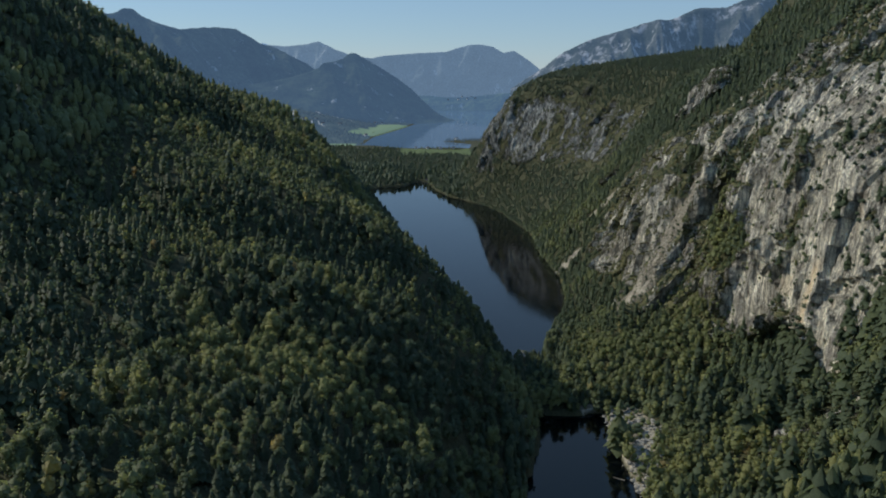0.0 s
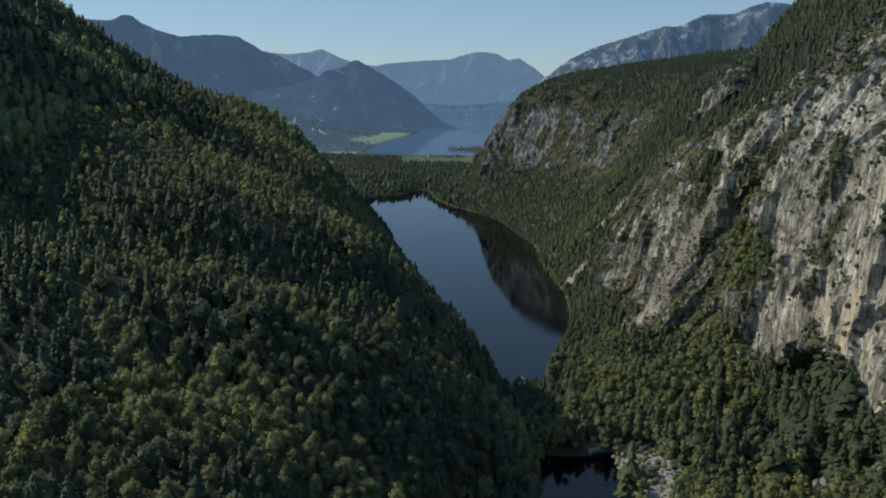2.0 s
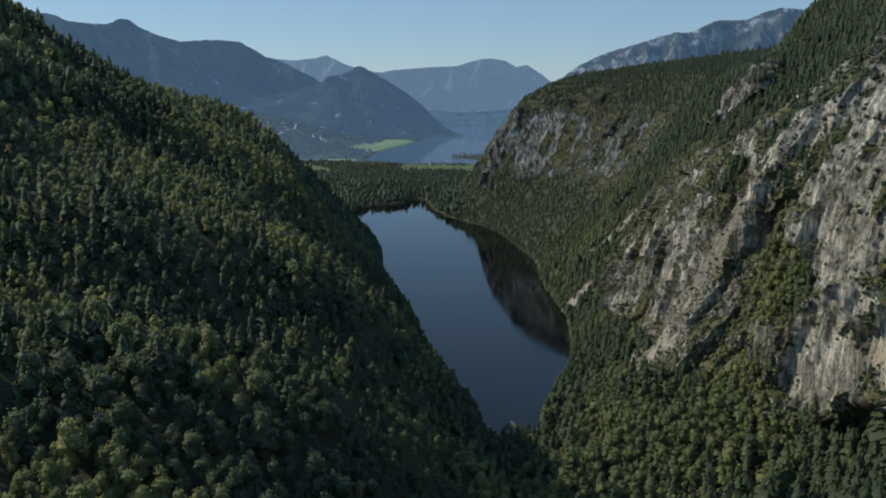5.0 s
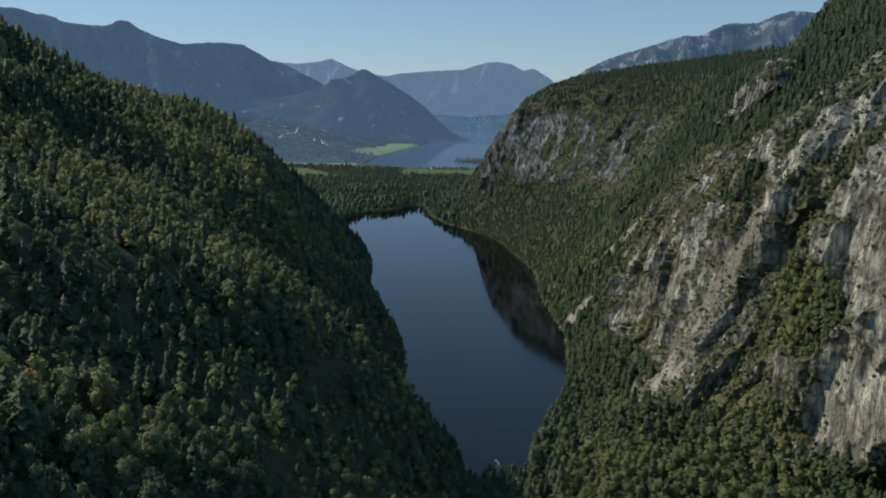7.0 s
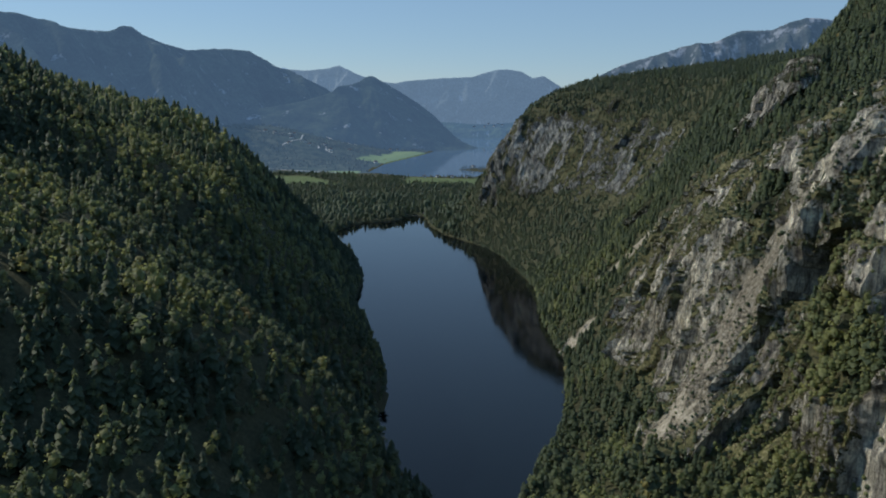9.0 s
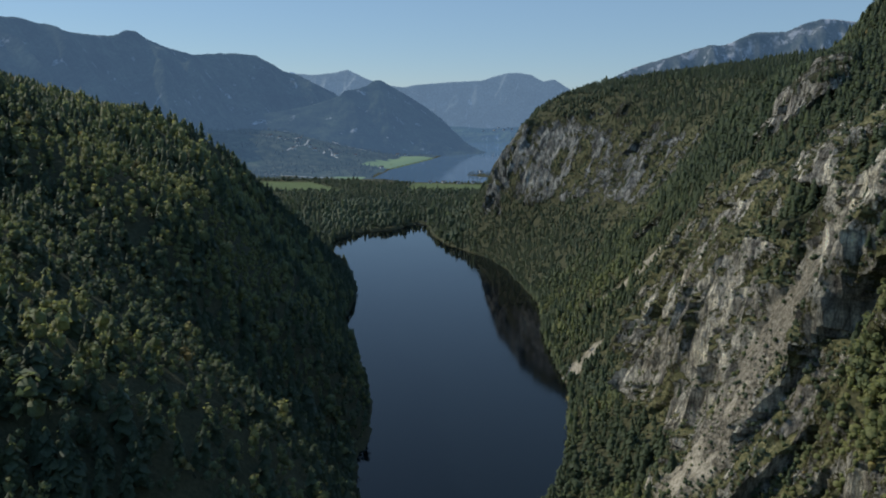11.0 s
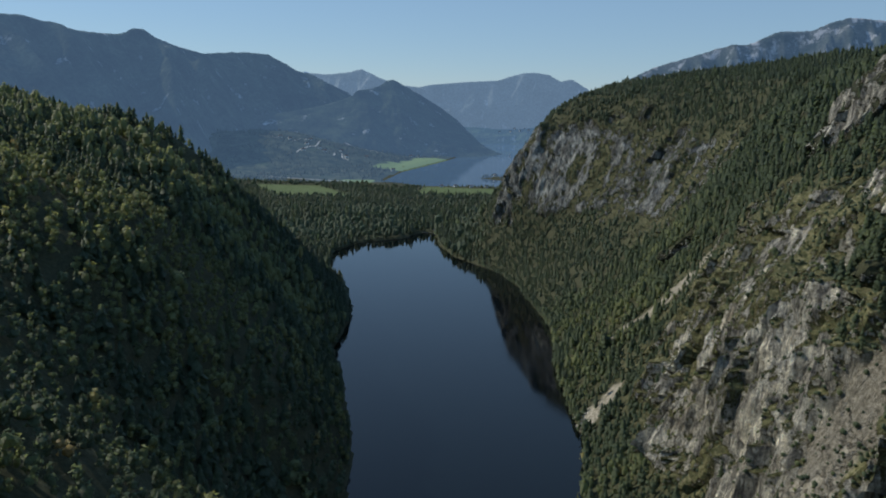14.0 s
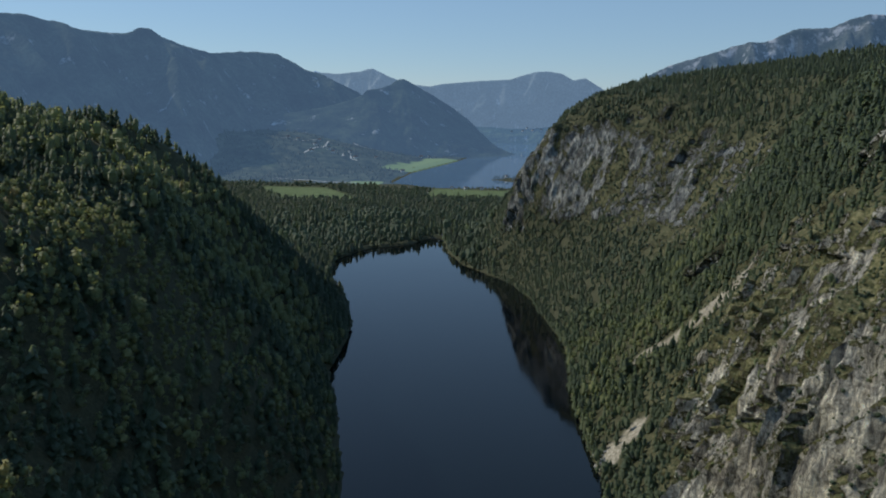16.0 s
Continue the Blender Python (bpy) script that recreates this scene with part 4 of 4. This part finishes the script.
STONE = plain("pale_boulder", ((0.2, 0.19, 0.165), (0.46, 0.44, 0.39)), 0.9)
GREY_WOOD = plain("weathered_wood", ((0.2, 0.17, 0.13), (0.42, 0.38, 0.31)), 1.5)
WHITE_PAINT = plain("white_boat_paint", ((0.62, 0.62, 0.6), (0.8, 0.8, 0.78)), 3.0, 0.5)
# House walls, roofs and roads emit a little blue as painted haze.
HOUSE_WALL = plain("white_house_wall", ((0.6, 0.59, 0.55), (0.78, 0.77, 0.73)), 0.3, 0.9, 0.15)
HOUSE_ROOF = plain("brown_house_roof", ((0.1, 0.07, 0.055), (0.18, 0.13, 0.1)), 0.5, 0.9, 0.15)
GRAVEL = plain("pale_gravel_road", ((0.5, 0.48, 0.44), (0.66, 0.64, 0.6)), 0.1, 0.95, 0.15)


def block(bm, x, y, z, sx, sy, sz, turn=None, soft=0.0):
    m = Matrix.LocRotScale((x, y, z), turn, (sx, sy, sz))
    made = bmesh.ops.create_cube(bm, size=1, matrix=m)["verts"]
    if soft:
        edges = list({e for v in made for e in v.link_edges})
        bmesh.ops.bevel(bm, geom=edges, offset=soft, segments=1, affect="EDGES")


def mesh_of(name, bm, mat):
    me = bpy.data.meshes.new(name)
    bm.to_mesh(me)
    bm.free()
    me.materials.append(mat)
    return me


def surface(x, y):
    """Height of the built ground near a place on the steep side."""
    p = SLOPE["p"]
    d = (p[..., 0] - x) ** 2 + (p[..., 1] - y) ** 2
    return p.reshape(-1, 3)[d.argmin(), 2]


def boulders():
    shapes = []
    for k in range(6):
        bm = bmesh.new()
        bmesh.ops.create_icosphere(bm, subdivisions=2, radius=0.5)
        for v in bm.verts:
            v.co *= 1 + 0.35 * (noise.noise(v.co * 2.3 + Vector((k * 7, 0, 0)))) + 0.12 * noise.noise(v.co * 6 + Vector((0, k * 5, 0)))
            v.co.z = max(v.co.z, -0.3) * (0.7 + 0.1 * k % 0.3)
        shapes.append(mesh_of("boulder", bm, STONE))
    spots = []
    while len(spots) < 270:
        y = 356 + 114 * rng.rand()
        x = float(line(RIGHT_SHORE, np.array([y]))[0]) - 2 + 30 * rng.rand() ** 1.2
        if float(scree(np.array([x]), np.array([y]), np.array([1.0]))[0]) > 0.3:
            spots.append((x, y, 1.2 + 3.0 * rng.rand() ** 2.0))
    for _ in range(26):
        spots.append((122 + 10 * rng.rand(), 817 + 14 * rng.rand(), 0.8 + 1.5 * rng.rand() ** 2))
    for k, (x, y, s) in enumerate(spots):
        z = surface(x, y)
        if z < -0.9:
            continue
        ob = new("boulder", shapes[k % 6])
        ob.matrix_world = Matrix.LocRotScale((x, y, z + 0.12 * s), Euler((0.3 * rng.randn(), 0.3 * rng.randn(), rng.rand() * 6.28)), (s * (0.8 + 0.5 * rng.rand()), s, s * (0.7 + 0.4 * rng.rand())))
        tagged(ob, "pale grey limestone boulder on the stony shore", "boulder", "boulders on the shore")


def drift_log(x, y, turn, long):
    v, f = [], []
    for k in range(9):
        u = k / 8
        r = (0.32 - 0.18 * u) * (1 + 0.12 * rng.randn())
        v += [(u * long, 0.25 * math.sin(u * 2.2) + r * math.cos(a), r * math.sin(a)) for a in np.arange(8) * math.pi / 4]
    for k in range(8):
        for a in range(8):
            f.append((k * 8 + a, k * 8 + (a + 1) % 8, k * 8 + 8 + (a + 1) % 8, k * 8 + 8 + a))
    me = mesh_from("drift_log", np.array(v), np.array(f), [GREY_WOOD], smooth_faces=True)
    ob = new("drift_log", me)
    ob.matrix_world = Matrix.LocRotScale((x, y, -0.15), Euler((0, 0, turn)), None)
    tagged(ob, "bleached fallen tree trunk lying in the pond", "log")


def rowing_boat(x, y, turn):
    boat = new("rowing_boat")
    boat.matrix_world = Matrix.LocRotScale((x, y, 0.0), Euler((0, 0, turn)), None)
    bm, rings = bmesh.new(), []
    for k in range(13):
        u = k / 12
        half = 0.95 * math.sin(math.pi * (0.12 + 0.88 * u) ** 0.8) ** 0.6 if u < 1 else 0.02
        keel = -0.18 + 0.35 * max(0, u - 0.75) ** 1.2
        rings.append([bm.verts.new((5.6 * (u - 0.5), s * half * w, keel + h)) for s, w, h in ((-1, 1.0, 0.62), (-1, 0.8, 0.2), (-1, 0.3, 0.0), (1, 0.3, 0.0), (1, 0.8, 0.2), (1, 1.0, 0.62))])
    for a, b in zip(rings, rings[1:]):
        for i in range(5):
            bm.faces.new((a[i], a[i + 1], b[i + 1], b[i]))
    bm.faces.new(rings[0])
    bmesh.ops.solidify(bm, geom=bm.faces[:], thickness=0.05)
    part("hull", mesh_of("hull", bm, WHITE_PAINT), boat)
    for u in (-1.5, 0.0, 1.4):
        bm = bmesh.new()
        block(bm, u, 0, 0.32, 0.35, 1.5, 0.05, soft=0.01)
        part("seat", mesh_of("seat", bm, GREY_WOOD), boat, "bare wooden seat")
    for s in (-1, 1):
        bm = bmesh.new()
        block(bm, 0.2, s * 0.55, 0.46, 2.6, 0.06, 0.06, Euler((0, 0, s * 0.1)))
        block(bm, 1.6, s * 0.69, 0.46, 0.7, 0.16, 0.03, Euler((0, 0, s * 0.1)))
        part("oar", mesh_of("oar", bm, GREY_WOOD), boat, "wooden oar")
    tagged(boat, "small white rowing boat moored at the lake's end", "boat")


def jetty(x, y, turn, long, wide, label):
    deck = new("jetty")
    deck.matrix_world = Matrix.LocRotScale((x, y, 0), Euler((0, 0, turn)), None)
    bm = bmesh.new()
    block(bm, 0, 0, 0, 0.22, wide, 0.06, soft=0.012)
    plank = mesh_of("plank", bm, GREY_WOOD)
    for k in range(int(long / 0.26)):
        ob = part("plank", plank, deck)
        ob.location = (0.26 * k - long / 2, 0, 0.62)
    bm = bmesh.new()
    bmesh.ops.create_cone(bm, cap_ends=True, segments=8, radius1=0.11, radius2=0.1, depth=3.2)
    post = mesh_of("post", bm, GREY_WOOD)
    for k in range(4):
        for s in (-1, 1):
            ob = part("post", post, deck)
            ob.location = ((k / 3 - 0.5) * (long - 0.4), s * (wide / 2 - 0.12), -0.7)
    tagged(deck, label, "jetty")


def boathouse(x, y, turn):
    hut = new("boathouse")
    hut.matrix_world = Matrix.LocRotScale((x, y, 0.6), Euler((0, 0, turn)), None)
    bm = bmesh.new()
    for sx, sy, px, py in ((8, 0.2, 0, -2.4), (8, 0.2, 0, 2.4), (0.2, 4.6, -3.9, 0), (0.2, 4.6, 3.9, 0)):
        block(bm, px, py, 1.2, sx, sy, 2.8)
    part("wall", mesh_of("wall", bm, GREY_WOOD), hut)
    bm = bmesh.new()
    for s in (-1, 1):
        block(bm, 0, s * 1.5, 3.3, 9, 3.6, 0.18, Euler((s * -0.6, 0, 0)))
    part("roof", mesh_of("roof", bm, HOUSE_ROOF), hut, "dark shingle roof")
    bm = bmesh.new()
    block(bm, 0, -2.52, 0.9, 2.4, 0.08, 2.0, soft=0.02)
    part("door", mesh_of("door", bm, HOUSE_ROOF), hut, "dark boat door")
    tagged(hut, "low wooden boathouse on the far shore of the lake", "boathouse")


def house(x, y, z, turn, long, wide, high):
    home = new("house")
    home.matrix_world = Matrix.LocRotScale((x, y, z), Euler((0, 0, turn)), None)
    bm = bmesh.new()
    a, b = long / 2, wide / 2
    low = [bm.verts.new((sx * a, sy * b, -1)) for sx, sy in ((-1, -1), (1, -1), (1, 1), (-1, 1))]
    top = [bm.verts.new((v.co.x, v.co.y, high)) for v in low]
    ends = [bm.verts.new((-a, 0, high + wide * 0.38)), bm.verts.new((a, 0, high + wide * 0.38))]
    for i in range(4):
        bm.faces.new((low[i], low[(i + 1) % 4], top[(i + 1) % 4], top[i]))
    bm.faces.new((top[1], top[2], ends[1]))
    bm.faces.new((top[3], top[0], ends[0]))
    part("wall", mesh_of("wall", bm, HOUSE_WALL), home)
    bm = bmesh.new()
    tilt = math.atan2(wide * 0.38, b)
    for s in (-1, 1):
        block(bm, 0, s * (b * 0.56), high + wide * 0.19 + 0.1, long * 1.15, b / math.cos(tilt) * 1.2, 0.3, Euler((-s * tilt, 0, 0)))
    part("roof", mesh_of("roof", bm, HOUSE_ROOF), home, "brown gabled roof")
    bm = bmesh.new()
    block(bm, 0, 0, 0, 1.2, 0.15, 1.4)
    glass = mesh_of("window", bm, HOUSE_ROOF)
    for k in range(3):
        for f in range(2):
            ob = part("window", glass, home)
            ob.location = ((k - 1) * long * 0.28, -b - 0.04, 1.4 + f * 2.7)
    tagged(home, "white farmhouse with a brown roof among valley meadows", "house", "houses in the far valley")


def drape(x, y):
    """Height of the far country at a place."""
    hits = [t.ray_cast(Vector((x, y, 900)), Vector((0, 0, -1)))[0] for t in BACK]
    return max([float(height(np.array([x]), np.array([y]))[0])] + [h.z for h in hits if h])


def track(points, wide, name="road", label="pale gravel road winding through the far valley"):
    p = np.array(points, float)
    w = np.linspace(0, len(p) - 1, 14 * len(p))
    x, y = (np.interp(w, np.arange(len(p)), p[:, k]) for k in range(2))
    for _ in range(6):
        x[1:-1], y[1:-1] = (x[:-2] + 2 * x[1:-1] + x[2:]) / 4, (y[:-2] + 2 * y[1:-1] + y[2:]) / 4
    dx, dy = np.gradient(x), np.gradient(y)
    d = np.hypot(dx, dy)
    v = []
    for s in (-0.5, 0.5):
        px, py = x - dy / d * wide * s, y + dx / d * wide * s
        v.append(np.stack([px, py, [drape(a, b) + 0.5 for a, b in zip(px, py)]], -1))
    me = mesh_from(name, np.concatenate(v), grid_faces(2, len(x)), [GRAVEL])
    tagged(new(name, me), label, "road", kind="structure")


boulders()
drift_log(98, 379, 2.5, 6.5)
drift_log(92, 428, 0.3, 3.0)
drift_log(78, 463, 2.9, 4.5)
rowing_boat(64.6, 575, 1.85)
jetty(66, 562, 1.6, 7, 1.6, "short weathered wooden jetty at the lake's end")
jetty(-33, 1545, 0.05, 16, 2.2, "long weathered wooden landing stage on the far shore")
boathouse(-18, 1556, 0.1)
track([(-431, 2773), (-446, 2898), (-418, 2848), (-406, 2774), (-383, 2754)], 5)
track([(-535, 2733), (-528, 2796), (-509, 2843), (-553, 3120)], 4)
track([(-480, 3190), (-421, 3168), (-334, 3184)], 4)
track([(-664, 2920), (-604, 2944), (-587, 3128)], 4)
track([(-560, 2420), (-470, 2395), (-380, 2345), (-300, 2330)], 6)
for x, y, turn in ((-520, 2760, 0.4), (-486, 2830, 1.1), (-462, 2790, 0.2), (-440, 2930, 0.9), (-640, 2935, 0.3), (-615, 2960, 0.7), (-575, 3080, 0.1), (-395, 2790, 0.5), (-350, 2900, 0.2), (-545, 2900, 0.8), (-240, 2700, 0.5), (-255, 3290, 0.2), (-230, 3310, 0.9), (-60, 2215, 0.1), (-28, 2222, 0.5), (8, 2214, 0.2), (44, 2220, 0.8), (-300, 2230, 0.3), (60, 2552, 0.4), (120, 4690, 0.3), (170, 4690, 0.7), (215, 4685, 0.2), (60, 4692, 0.5), (140, 4700, 0.9), (195, 4702, 0.4)):
    k = 0.62 if y < 2600 else 0.85
    long, wide, high = 12 * k, 9 * k, 5.6 * k
    house(x, y, drape(x, y) + 0.2, turn, long, wide, high)
